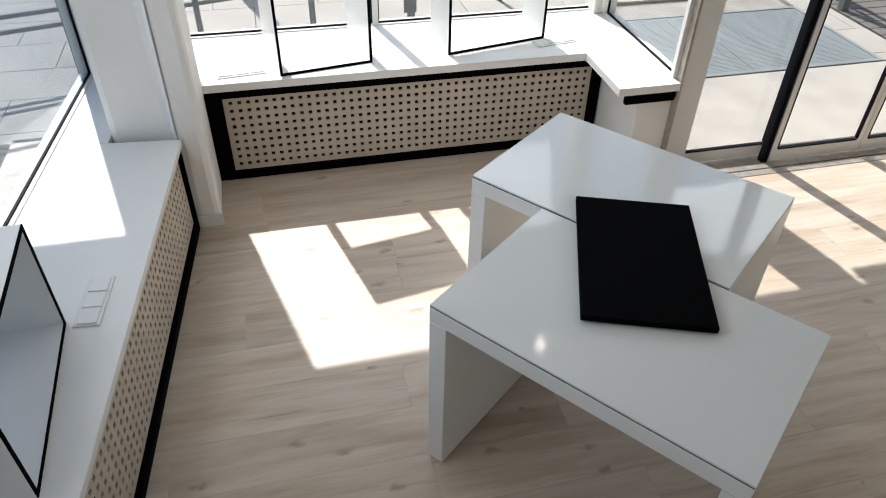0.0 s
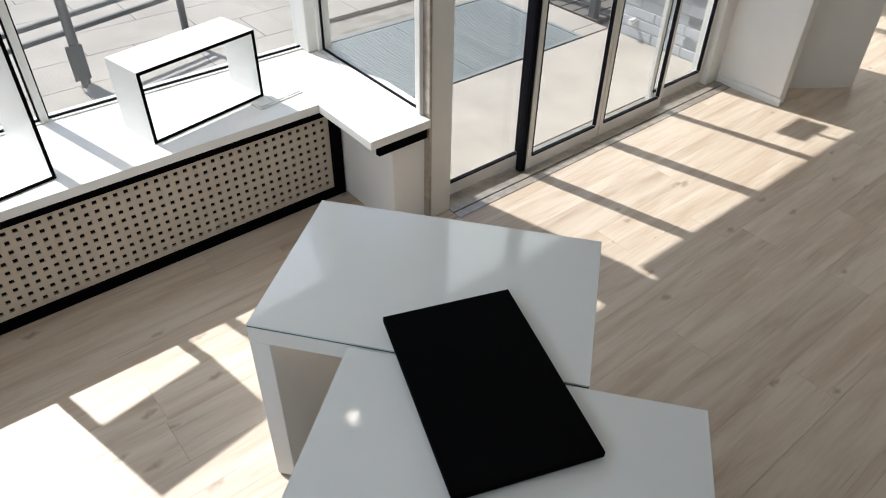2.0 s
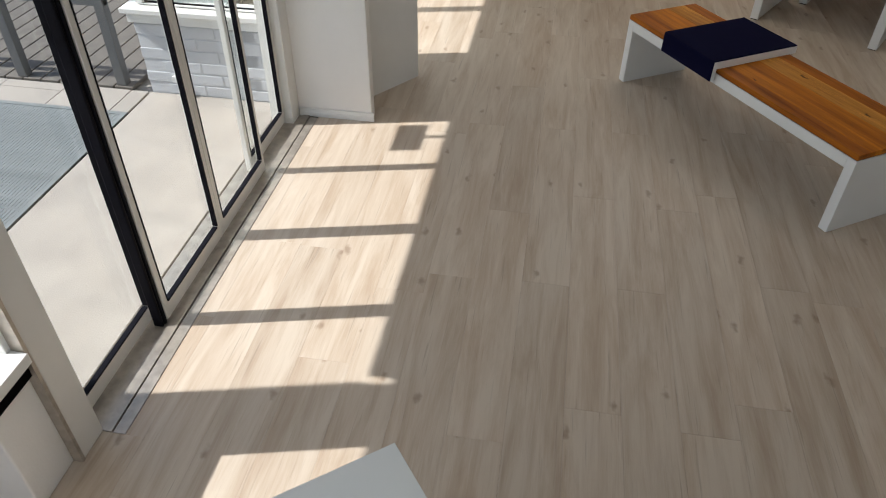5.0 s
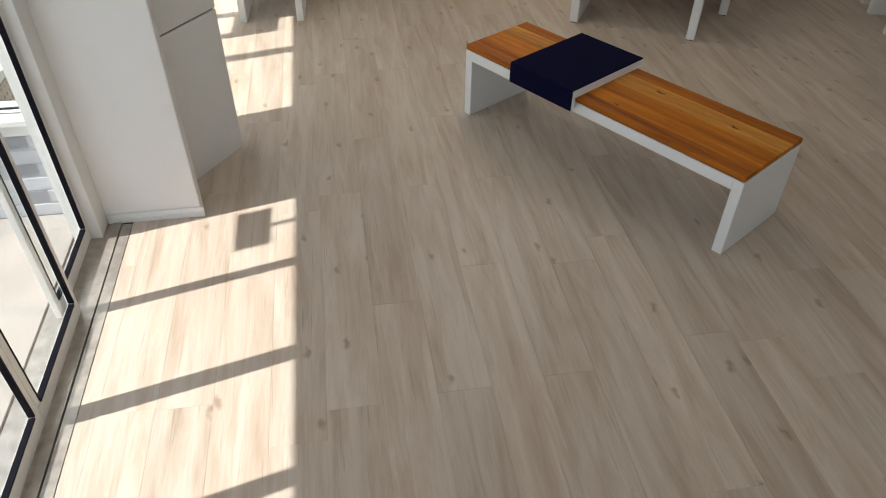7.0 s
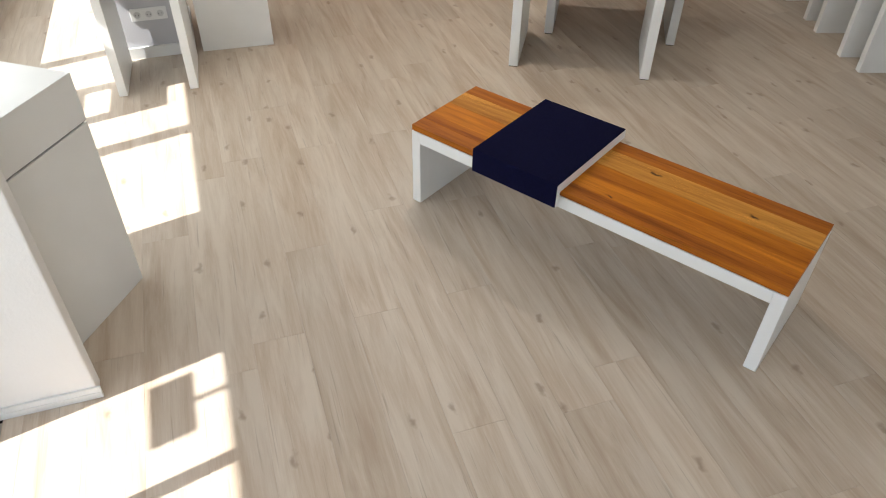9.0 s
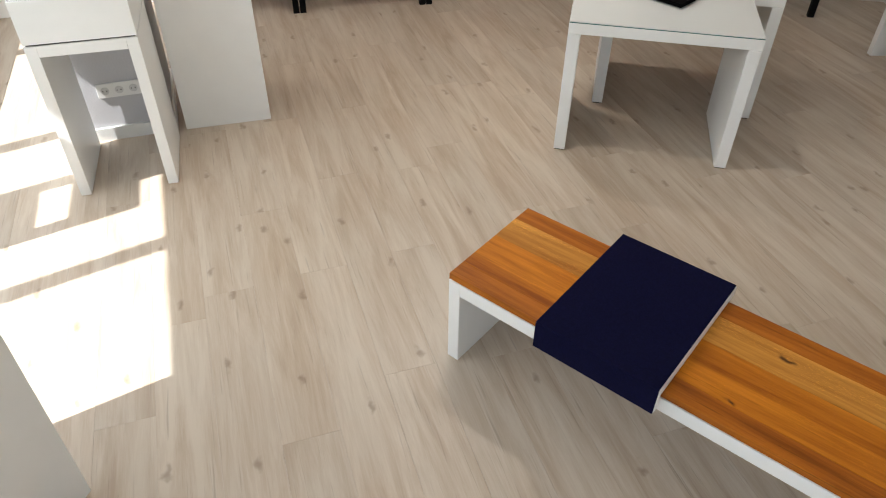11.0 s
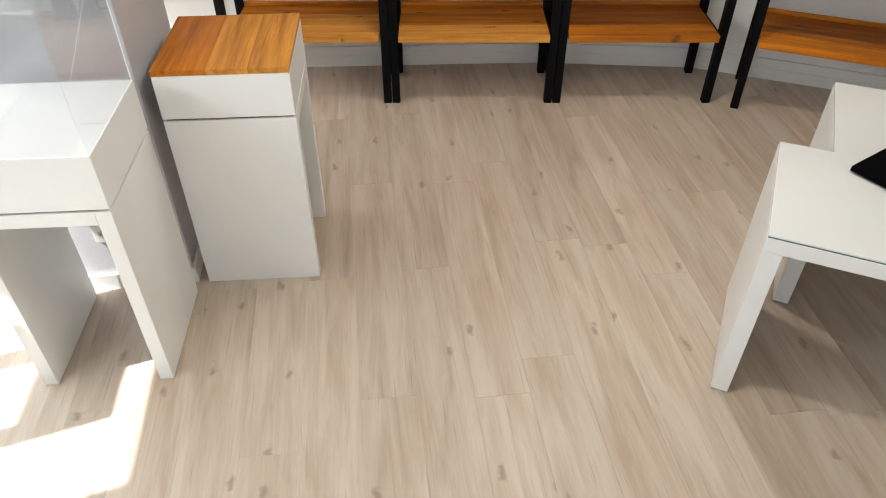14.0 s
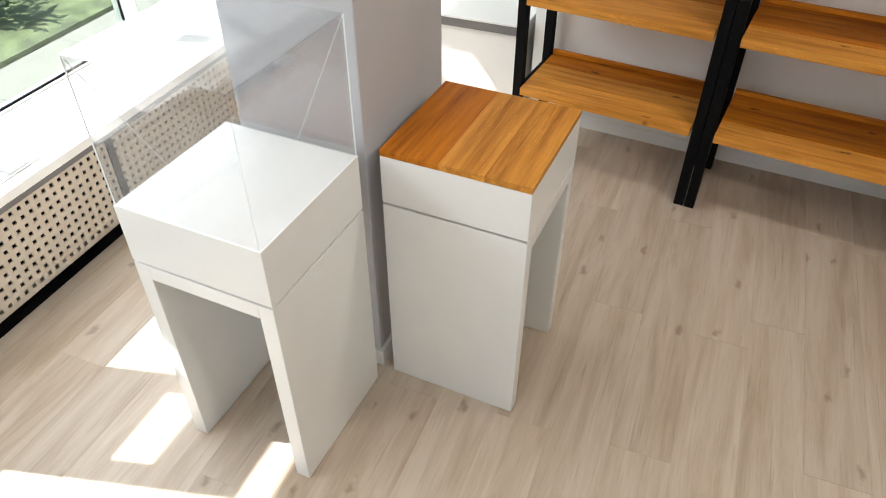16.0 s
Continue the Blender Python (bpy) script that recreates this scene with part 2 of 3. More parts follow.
M_LAMP.node_tree.nodes["Principled BSDF"].inputs["Emission Color"].default_value = (1.0, 0.93, 0.84, 1)
M_LAMP.node_tree.nodes["Principled BSDF"].inputs["Emission Strength"].default_value = 12.0
M_GLASS = glass("window_glass", (0.97, 0.985, 0.98))
# bluish reflections on the left window are put into this glass's colour
M_GLAREGLASS = glass("glare_window_glass", (0.86, 0.91, 0.94), gloss=0.07, glare=0.07)
# greenish tint darkens the overbright view outside; exposure put into the glass colour
M_BAYGLASS = glass("dimmed_bay_glass", (0.74, 0.80, 0.76))
# the hood's whitish reflected veil is mixed into its colour
M_ACRYL = glass("clear_acrylic", (0.96, 0.965, 0.97), gloss=0.065, glare=0.03)
M_EDGE = mat("acrylic_edge_and_reflection", (0.80, 0.84, 0.84), 0.2, var=0.02)
M_GREENEDGE = mat("green_glass_edge", (0.03, 0.13, 0.115), 0.15, var=0.05)


# ---- mesh helpers ----
def box_into(bm, lo, hi, m=None):
    vs = [bm.verts.new((x, y, z)) for z in (lo[2], hi[2]) for y in (lo[1], hi[1]) for x in (lo[0], hi[0])]
    if m is not None:
        for v in vs:
            v.co = m @ v.co
    return [bm.faces.new([vs[i] for i in q]) for q in ((0, 2, 3, 1), (4, 5, 7, 6), (0, 1, 5, 4), (2, 6, 7, 3), (0, 4, 6, 2), (1, 3, 7, 5))]


def boxes(*spans, bevel=0.0):
    bm = bmesh.new()
    for lo, hi in spans:
        box_into(bm, lo, hi)
    if bevel:
        bmesh.ops.bevel(bm, geom=bm.edges[:], offset=bevel, segments=2, affect="EDGES", profile=0.5)
    return bm


def prism(points, z0, z1, bevel=0.0):
    """Upright body over a plan outline (anticlockwise)."""
    bm = bmesh.new()
    a = [bm.verts.new((x, y, z0)) for x, y in points]
    b = [bm.verts.new((x, y, z1)) for x, y in points]
    n = len(points)
    bm.faces.new(a[::-1]); bm.faces.new(b)
    for i in range(n):
        bm.faces.new((a[i], a[(i + 1) % n], b[(i + 1) % n], b[i]))
    if bevel:
        bmesh.ops.bevel(bm, geom=bm.edges[:], offset=bevel, segments=2, affect="EDGES", profile=0.5)
    return bm


def tube(path, radius, sides=8):
    bm = bmesh.new()
    rings = []
    for i, p in enumerate(path):
        p = Vector(p)
        d = (Vector(path[min(i + 1, len(path) - 1)]) - Vector(path[max(i - 1, 0)])).normalized()
        q = d.to_track_quat("Z", "Y")
        rings.append([bm.verts.new(p + q @ Vector((radius * math.cos(2 * math.pi * j / sides), radius * math.sin(2 * math.pi * j / sides), 0))) for j in range(sides)])
    for a, b in zip(rings, rings[1:]):
        for j in range(sides):
            bm.faces.new((a[j], a[(j + 1) % sides], b[(j + 1) % sides], b[j]))
    bm.faces.new(rings[0][::-1]); bm.faces.new(rings[-1])
    return bm


def mesh_of(name, bm, *materials):
    bmesh.ops.recalc_face_normals(bm, faces=bm.faces[:])
    me = bpy.data.meshes.new(name)
    bm.to_mesh(me)
    bm.free()
    for m in materials:
        me.materials.append(m)
    return me


def part(name, bm, material, parent, label="", m=None):
    ob = new(name, mesh_of(name, bm, material))
    ob.parent = parent
    if m is not None:
        ob.matrix_basis = m
    return tagged(ob, label)


def piece(name, me, parent, m):
    ob = new(name, me)
    ob.parent, ob.matrix_basis = parent, m
    return ob


def solid(name, bm, material, label="", category="", kind="", m=None, group=""):
    ob = new(name, mesh_of(name, bm, material))
    if m is not None:
        ob.matrix_basis = m
    return tagged(ob, label, category, group, kind)


def empty(name, m, label, category, group="", kind=""):
    ob = new(name)
    ob.matrix_basis = m
    ob.empty_display_size = 0.1
    return tagged(ob, label, category, group, kind)


def structure(name, bm, material, label, m=None):
    return solid(name, bm, material, label, "", "structure", m)


def no_shadow(ob):
    ob.visible_shadow = False
    return ob


# ---- the room ----
CEIL = 2.75
HEAD = 2.35                      # window heads and soffit
GLASS_Y, RAD_Y, SILL, LEFT_SILL = 3.88, 3.42, 0.55, 0.475


def wall_line(name, pts, thick, z0, z1, label, material):
    """A wall of that thickness to the right of a line of plan points."""
    n = len(pts)
    outer = []
    for i, p in enumerate(pts):
        d = Vector((0, 0))
        for a, b in ((i - 1, i), (i, i + 1)):
            if 0 <= a and b < n:
                d += (Vector(pts[b]) - Vector(pts[a])).normalized()
        d.normalize()
        outer.append((p[0] + d.y * thick, p[1] - d.x * thick))
    return structure(name, prism(list(pts) + outer[::-1], z0, z1), material, label)


# walls seen behind the shelves and round the room
EAST = [(9.80, 4.0), (9.80, 2.0), (9.45, 2.0), (9.44, 1.95), (9.29, 0.08), (9.10, -0.90), (8.72, -1.62), (7.75, -3.33)]
wall_line("wall_east", EAST[::-1], 0.2, 0, CEIL, "plain white painted wall behind the oak shelves", M_WALL)
wall_line("wall_south", [(-1.2, -1.55), (2.0, -1.55), (5.45, -2.64), (7.75, -3.33)][::1], 0.2, 0, CEIL, "plain white painted wall", M_WALL)
structure("wall_west", boxes(((-1.4, -1.75, 0), (-1.2, 0.4, CEIL))), M_WALL, "plain white painted wall")
structure("ceiling", boxes(((-1.6, -3.6, CEIL), (10.0, 3.3, CEIL + 0.2))), M_WALL, "plain white painted ceiling")
structure("soffit", boxes(((-1.6, 3.3, HEAD + 0.16), (2.2, 3.93, CEIL + 0.2)), ((2.2, 3.3, HEAD), (10.0, 3.905, CEIL + 0.2))), M_WALL, "flat white soffit and roof edge over the shop front")


def baseboard(name, a, b, h=0.075, t=0.014):
    a, b = Vector((*a, 0)), Vector((*b, 0))
    d = b - a
    bm = boxes(((0, 0, 0), (d.length, t, h)), ((0, t, 0), (d.length, t + 0.004, h * 0.55)))
    return structure(name, bm, M_WHITE, "white painted skirting board", Matrix.Translation(a) @ pose(0, 0, 0, 0, 0, math.degrees(math.atan2(d.y, d.x))))


for a, b in zip(EAST[3:], EAST[4:]):
    baseboard("baseboard", b, a, 0.13)
baseboard("baseboard", (5.45, -2.64), (7.75, -3.33))
baseboard("baseboard", (2.0, -1.55), (5.45, -2.64))


def downlight(x, y, watts=5.5, size=1.0):
    ob = empty("ceiling_downlight", pose(x, y, CEIL), "round white recessed ceiling downlight, out of view, switched on", "lamp", "ceiling downlights")
    ring = bmesh.new()
    bmesh.ops.create_cone(ring, cap_ends=False, segments=28, radius1=0.085 * size, radius2=0.070 * size, depth=0.014, matrix=Matrix.Translation((0, 0, -0.007)))
    part("trim_ring", ring, M_WHITE, ob)
    lens = bmesh.new()
    bmesh.ops.create_circle(lens, cap_ends=True, segments=28, radius=0.071 * size, matrix=Matrix.Translation((0, 0, -0.006)))
    part("lens", lens, M_LAMP, ob, "glowing frosted lens")
    la = new("downlight_lamp", bpy.data.lights.new("downlight_lamp", "AREA"))
    la.data.shape, la.data.size, la.data.energy, la.data.color = "DISK", 0.13 * size, watts, (1.0, 0.93, 0.84)
    la.matrix_world = pose(x, y, CEIL - 0.016)
    return ob


downlight(1.70, 3.05, 0.15, 0.3)
# unseen lamps added to fill the deep room; positions and watts set by brightness
for x, y, watts in ((4.2, -0.3, 0.5), (6.5, 0.4, 6.0), (8.0, 0.2, 7.0), (7.0, -1.6, 0.5)):
    downlight(x, y, watts)


# ---- floor planks: one object each, see the end of the file ----
floor = structure("floor", boxes(((-1.3, -3.5, -0.12), (9.85, 2.90, -0.012)), ((-1.3, 2.90, -0.12), (2.2, 3.9, -0.012)), ((4.785, 2.90, -0.12), (9.85, 3.9, -0.012))), M_DARK, "bleached oak plank floor with knots")


# ---- shop front: radiator covers, sills, windows ----
def perforated(width, height, pitch=0.0415, hole=0.0178, depth=0.006, margin=0.014):
    """A sheet in the xz plane facing -y, with a grid of square holes cut through."""
    bm = bmesh.new()
    nx, nz = max(1, round((width - 2 * margin) / pitch)), max(1, round((height - 2 * margin) / pitch))
    px, pz = (width - 2 * margin) / nx, (height - 2 * margin) / nz
    h = hole / 2
    for i in range(nx):
        for j in range(nz):
            cx, cz = margin + (i + 0.5) * px, margin + (j + 0.5) * pz
            o = [bm.verts.new((cx + sx * px / 2, 0, cz + sz * pz / 2)) for sx, sz in ((-1, -1), (1, -1), (1, 1), (-1, 1))]
            q = [bm.verts.new((cx + sx * h, 0, cz + sz * h)) for sx, sz in ((-1, -1), (1, -1), (1, 1), (-1, 1))]
            r = [bm.verts.new((cx + sx * h, depth, cz + sz * h)) for sx, sz in ((-1, -1), (1, -1), (1, 1), (-1, 1))]
            for a in range(4):
                c = (a + 1) % 4
                bm.faces.new((o[a], o[c], q[c], q[a]))
                bm.faces.new((q[a], q[c], r[c], r[a]))
    bmesh.ops.remove_doubles(bm, verts=bm.verts[:], dist=0.0005)
    for x0, z0, x1, z1 in ((0, 0, width, margin), (0, height - margin, width, height), (0, margin, margin, height - margin), (width - margin, margin, width, height - margin)):
        bm.faces.new([bm.verts.new((x, 0, z)) for x, z in ((x0, z0), (x1, z0), (x1, z1), (x0, z1))])
    return bm


def radiator_cover(m, width, top=0.505, bars=(), open_top=False, rail=None):
    ob = empty("radiator_cover", m, "perforated beech radiator cover in a black frame under the white sill", "radiator cover")
    fr, side = 0.052, 0.010 if open_top else 0.052
    part("frame", boxes(((0, -0.022, 0), (side, 0.02, top)), ((width - side, -0.022, 0), (width, 0.02, top)), ((side, -0.022, 0), (width - side, 0.02, fr * 0.8)), bevel=0.002), M_BLACK, ob, "black painted frame")
    part("top_rail", boxes(((side, -0.022, top - (0.01 if open_top else fr)), (width - side, 0.02, top)), bevel=0.002), rail or M_BLACK, ob, "grey top rail" if rail else "black painted top rail")
    xs = [side] + [b for b in bars] + [width - side]
    for b in bars:
        part("mullion", boxes(((b - 0.016, -0.012, fr * 0.8), (b + 0.016, 0.02, top - fr))), M_BLACK, ob, "black painted upright")
    for a, b in zip(xs, xs[1:]):
        part("perforated_sheet", perforated(b - a - 0.002, top - fr * (1.0 if open_top else 1.8) - 0.002), M_PERF, ob, "pale sheet with rows of square holes", pose(a + 0.001, 0, fr * 0.8 + 0.001))
    # dark sheet put in for the shade behind the perforations
    part("backing", boxes(((0.01, 0.09, 0.01), (width - 0.01, 0.10, top - 0.01))), M_DARK, ob, "dark sheet painted as the shade behind the holes")
    return ob


first_cover = radiator_cover(pose(-0.06, RAD_Y - 0.06, 0), 2.005)
part("filler_strip", boxes(((-0.05, -0.020, 0), (-0.001, 0.02, 0.505)), bevel=0.002), M_BLACK, first_cover, "black painted filler strip")
radiator_cover(pose(4.72, RAD_Y + 0.03, 0), 4.66, bars=(1.53, 3.06), rail=M_GREYRAIL)

# the slanted left bay, in its own frame: x runs along the sill towards the room, y outwards
LEFT = pose(-0.17, 2.97, 0, 0, 0, 0) @ pose(0, 0, 0, 0, 0, 84.4) @ pose(-2.2, 0, 0)
radiator_cover(LEFT @ pose(-0.26, 0.03, 0), 2.44, top=LEFT_SILL - 0.031, open_top=True)


def sill(name, bm, m=None, label="white laminate window sill, sunlit"):
    return structure(name, bm, M_WHITE, label, m)


sill("sill_front", prism([(-0.09, RAD_Y - 0.125), (1.815, RAD_Y - 0.125), (2.13, RAD_Y - 0.07), (2.13, 3.90), (-0.25, 3.90), (-0.25, 3.6)], SILL - 0.04, SILL, 0.002))
sill("sill_return", prism([(1.815, 2.885), (2.13, 2.885), (2.13, RAD_Y - 0.072), (1.815, RAD_Y - 0.127)], SILL - 0.04, SILL, 0.002))
sill("sill_left", boxes(((-0.6, 0.0, LEFT_SILL - 0.03), (2.19, 0.57, LEFT_SILL)), bevel=0.003), LEFT)
sill("sill_bay", boxes(((4.70, RAD_Y - 0.04, SILL - 0.04), (9.79, 3.90, SILL)), bevel=0.003))
structure("sill_edge_band", boxes(((1.868, 2.905, SILL - 0.098), (2.125, 2.93, SILL - 0.041))), M_BLACK, "black band under the sill")
structure("sill_plinth", boxes(((1.952, 2.932, 0), (2.135, RAD_Y - 0.03, SILL - 0.041)), bevel=0.006), M_WALL, "white painted plinth under the sill")
# outer parapets under the windows
structure("parapet_front", boxes(((-0.6, 3.80, -0.1), (2.2, 3.92, SILL - 0.041))), M_BRICK, "low white painted wall under the windows")
structure("parapet_left", boxes(((-0.6, 0.47, -0.1), (2.90, 0.57, LEFT_SILL - 0.031))), M_BRICK, "low white painted wall under the windows", LEFT)
structure("parapet_bay", boxes(((4.78, 3.80, -0.1), (9.79, 3.92, SILL - 0.041))), M_BRICK, "low white painted wall under the windows")
# column between left bay and front bay
structure("column_corner", prism([(-0.19, 2.975), (-0.075, 2.975), (-0.08, 3.32), (-0.25, 3.86), (-0.25, 3.95), (-0.46, 3.95), (-0.46, 3.02), (-0.20, 3.0)], 0, CEIL, 0.03), M_WALL, "white painted corner column")
baseboard("baseboard", (-0.07, 2.9745), (-0.185, 2.9745), 0.06, 0.010)


def window(name, m, width, z0, z1, posts=(), frame_w=0.05, seal=True, foot=0.006, rail=0.05, pane_glass=None, label="fixed shop window in a white metal frame"):
    """Window in the xz plane of m, room side to -y."""
    ob = empty(name, m, label, "window", kind="structure")
    part("bottom_rail", boxes(((0, -0.03, z0), (width, 0.04, z0 + foot))), M_FRAME, ob)
    part("top_rail", boxes(((0, -0.03, z1 - rail), (width, 0.04, z1))), M_FRAME, ob)
    edges = [0] + list(posts) + [width]
    for i, x in enumerate(edges):
        lo = 0 if i == 0 else (x - frame_w / 2 if i < len(edges) - 1 else x - frame_w)
        part("post", boxes(((lo, -0.032, z0 + foot), (lo + frame_w, 0.042, z1 - rail)), bevel=0.003), M_FRAME, ob)
    for a, b in zip(edges, edges[1:]):
        lo, hi = a + (frame_w if a == 0 else frame_w / 2), b - (frame_w if b == width else frame_w / 2)
        pane = no_shadow(part("pane", boxes(((lo, 0.0, z0 + foot), (hi, 0.006, z1 - rail))), pane_glass or M_GLASS, ob, "clear glass pane"))
        if seal:
            g = 0.008
            part("seal", boxes(((lo, -0.012, z0 + foot), (hi, -0.002, z0 + foot + g)), ((lo, -0.012, z0 + foot + g), (lo + g, -0.002, z1 - rail)), ((hi - g, -0.012, z0 + foot + g), (hi, -0.002, z1 - rail))), M_RUBBER, ob, "black rubber seal")
    return ob


window("window_1", pose(-0.25, GLASS_Y, 0), 2.36, SILL + 0.001, HEAD + 0.158, posts=(1.07,), frame_w=0.03)
window("window_2", pose(2.145, 3.80, 0, 0, 0, -90), 0.86, SILL + 0.001, HEAD + 0.158, frame_w=0.03)
structure("corner_post", boxes(((2.06, 3.79, SILL + 0.001), (2.17, 3.93, HEAD)), bevel=0.006), M_FRAME, "white corner post of the bay")
window("window_3", LEFT @ pose(-0.6, 0.535, 0), 3.50, LEFT_SILL + 0.001, HEAD + 0.15, posts=(), frame_w=0.03, pane_glass=M_GLAREGLASS)
structure("sill_left_end", boxes(((2.1905, 0.30, LEFT_SILL - 0.03), (2.95, 0.57, LEFT_SILL))), M_WHITE, "white laminate window sill, sunlit", LEFT)
structure("corner_post", boxes(((-0.67, 3.80, 0), (-0.461, 3.93, CEIL))), M_FRAME, "white corner post of the left bay")
window("window_4", pose(4.72, GLASS_Y, 0), 5.06, SILL + 0.001, HEAD - 0.001, rail=0.012, posts=(1.235, 2.52, 3.80), frame_w=0.08, pane_glass=M_BAYGLASS)
structure("door_post", boxes(((2.147, 2.90, 0), (2.265, 3.02, HEAD + 0.16)), bevel=0.004), M_FRAME, "white square post beside the sliding door")
structure("door_post", boxes(((2.132, 2.897, 0), (2.145, 2.96, HEAD + 0.16))), M_ALU, "slim grey cover strip")


# ---- automatic sliding door ----
def door_panel(name, x0, x1, y, label):
    ob = empty(name, pose(x0, y, 0), label, "door", kind="structure")
    w, f, fb = x1 - x0, 0.031, 0.070
    part("bottom_rail", boxes(((0, -0.02, 0.012), (w, 0.006, 0.012 + fb)), bevel=0.003), M_FRAME, ob)
    part("top_rail", boxes(((0, -0.02, 2.1), (w, 0.02, 2.18))), M_FRAME, ob)
    for a in (0, w - f):
        part("stile", boxes(((a, -0.02, 0.012 + fb), (a + f, 0.006, 2.1)), bevel=0.003), M_FRAME, ob)
        part("edge_seal", boxes(((a + f - 0.003 if a == 0 else a - 0.005, -0.0215, 0.02 + fb), (a + f + 0.005 if a == 0 else a + 0.003, 0.0, 2.1))), M_RUBBER, ob, "black glazing seal")
    part("glazing_seal", boxes(((f + 0.005, -0.0215, 0.010 + fb), (w - f - 0.005, 0.0, 0.018 + fb))), M_RUBBER, ob, "black glazing seal")
    no_shadow(part("pane", boxes(((f, 0.0005, 0.012 + fb), (w - f, 0.0055, 2.1))), M_GLASS, ob, "clear glass pane"))
    return ob


door_panel("door_1", 2.265, 2.825, 3.00, "fixed glass side panel of the sliding door")
door_panel("door_2", 2.802, 3.364, 2.935, "closed glass sliding door leaf in a white frame")
door_panel("door_3", 3.368, 3.93, 2.935, "closed glass sliding door leaf in a white frame")
door_panel("door_4", 3.895, 4.43, 3.00, "fixed glass side panel of the sliding door")
structure("door_brush", boxes(((2.766, 2.922, 0.0), (2.780, 2.962, 2.18)), ((2.784, 2.918, 0.0), (2.799, 2.958, 2.18)), bevel=0.005), M_RUBBER, "black brush seal post of the sliding door")
structure("door_post", boxes(((4.43, 2.93, 0), (4.549, 3.06, 2.18)), bevel=0.003), M_FRAME, "white frame post of the door against the pier")
structure("door_header", boxes(((2.13, 2.85, 2.18), (4.75, 3.05, CEIL))), M_FRAME, "white housing over the sliding door")
track = empty("door_track", pose(0, 0, 0), "worn metal floor track of the sliding door", "", kind="structure")
part("cover_strip", boxes(((2.26, 2.815, -0.02), (4.52, 2.86, 0.003))), M_ALU, track)
part("guide_rail", boxes(((2.26, 2.866, -0.02), (4.55, 2.905, 0.006))), M_ALU, track)
part("threshold", boxes(((2.26, 2.907, -0.02), (4.55, 3.06, 0.001))), M_ALU, track)
structure("soffit_entrance", boxes(((2.2, 3.05, HEAD), (4.75, 3.3, CEIL))), M_WALL, "white soffit over the entrance")

# pier and side wall of the second bay
structure("wall_pier", prism([(4.55, 2.49), (4.62, 2.49), (4.80, 2.62), (4.80, 3.05), (4.55, 3.05)], 0, CEIL, 0.006), M_WALL, "white painted wall pier beside the door")
baseboard("baseboard", (4.5495, 2.476), (4.5495, 2.925), 0.05, 0.010)
structure("brick_wall_core", boxes(((4.66, 3.05, -0.1), (4.78, 3.92, 0.46))), M_BRICK, "low white painted brick wall")
structure("sill_outer", boxes(((4.60, 3.05, 0.515), (4.80, 3.96, 0.545)), bevel=0.004), M_FRAME, "white metal outer sill on the brick wall")
structure("brick_coping", boxes(((4.63, 3.05, 0.455), (4.78, 3.94, 0.514))), M_FRAME, "grey white render band")
window("window_5", pose(4.70, 3.88, 0, 0, 0, -90), 0.83, SILL + 0.001, HEAD, frame_w=0.04)

# grey column with the socket strip
structure("column_grey", boxes(((7.42, 1.98, 0), (8.04, 2.415, CEIL)), bevel=0.004), M_GREYWALL, "grey painted column")
structure("baseboard", boxes(((7.404, 1.965, 0), (8.05, 1.979, 0.075)), ((7.404, 1.980, 0), (7.419, 2.415, 0.075))), M_WHITE, "white skirting board round the column")
# end of the bay by the shelves
structure("sill_end", boxes(((9.355, 2.03, SILL - 0.012), (9.79, 3.375, SILL)), bevel=0.003), M_WHITE, "white laminate window sill, sunlit")
structure("sill_edge_band", boxes(((9.372, 2.035, SILL - 0.065), (9.392, 3.36, SILL - 0.013))), M_GREYRAIL, "dark grey band under the sill")
structure("sill_plinth", boxes(((9.395, 2.04, 0), (9.79, 3.36, SILL - 0.013))), M_WALL, "white painted plinth under the sill")


# ---- tables ----
def display_table(m, length=0.92, depth=0.585, height=0.70, label="white lacquered display table with a glass top", group=""):
    ob = empty("display_table", m, label, "table", group)
    l, d, t = length / 2, depth / 2, 0.06
    for s in (-1, 1):
        x0, x1 = (-l, -l + t) if s < 0 else (l - t, l)
        leg = part("leg_panel", boxes(((x0, -d, 0.006), (x1, d, height - 0.066)), bevel=0.0025), M_WHITE, ob)
        part("glide", boxes(((x0 + 0.006, -d + 0.006, 0), (x1 - 0.006, d - 0.006, 0.007))), M_BLACK, leg, "black felt glide")
    part("tabletop", boxes(((-l, -d, height - 0.065), (l, d, height - 0.0105)), bevel=0.0025), M_WHITE, ob)
    g = part("glass_plate", boxes(((-l + 0.001, -d + 0.001, height - 0.006), (l - 0.001, d - 0.001, height)), bevel=0.001), M_TOP, ob, "back-painted white glass plate")
    part("glass_edge", boxes(((-l + 0.0015, -d + 0.0015, height - 0.0104), (l - 0.0015, d - 0.0015, height - 0.0061))), M_GREENEDGE, g, "dark green edge of the glass")
    return ob


def rot(x, y, a, z=0.0):
    return pose(x, y, z, 0, 0, a)


display_table(rot(1.104, 1.334, -51.5), 0.91, group="display tables")
display_table(rot(1.395, 1.930, -51.8), 0.918, 0.592, group="display tables")
display_table(rot(6.613, -0.507, 60.0), 0.905, 0.575, 0.726, group="display tables")
display_table(rot(7.015, -0.946, 60.0), 0.905, 0.575, 0.726, group="display tables")


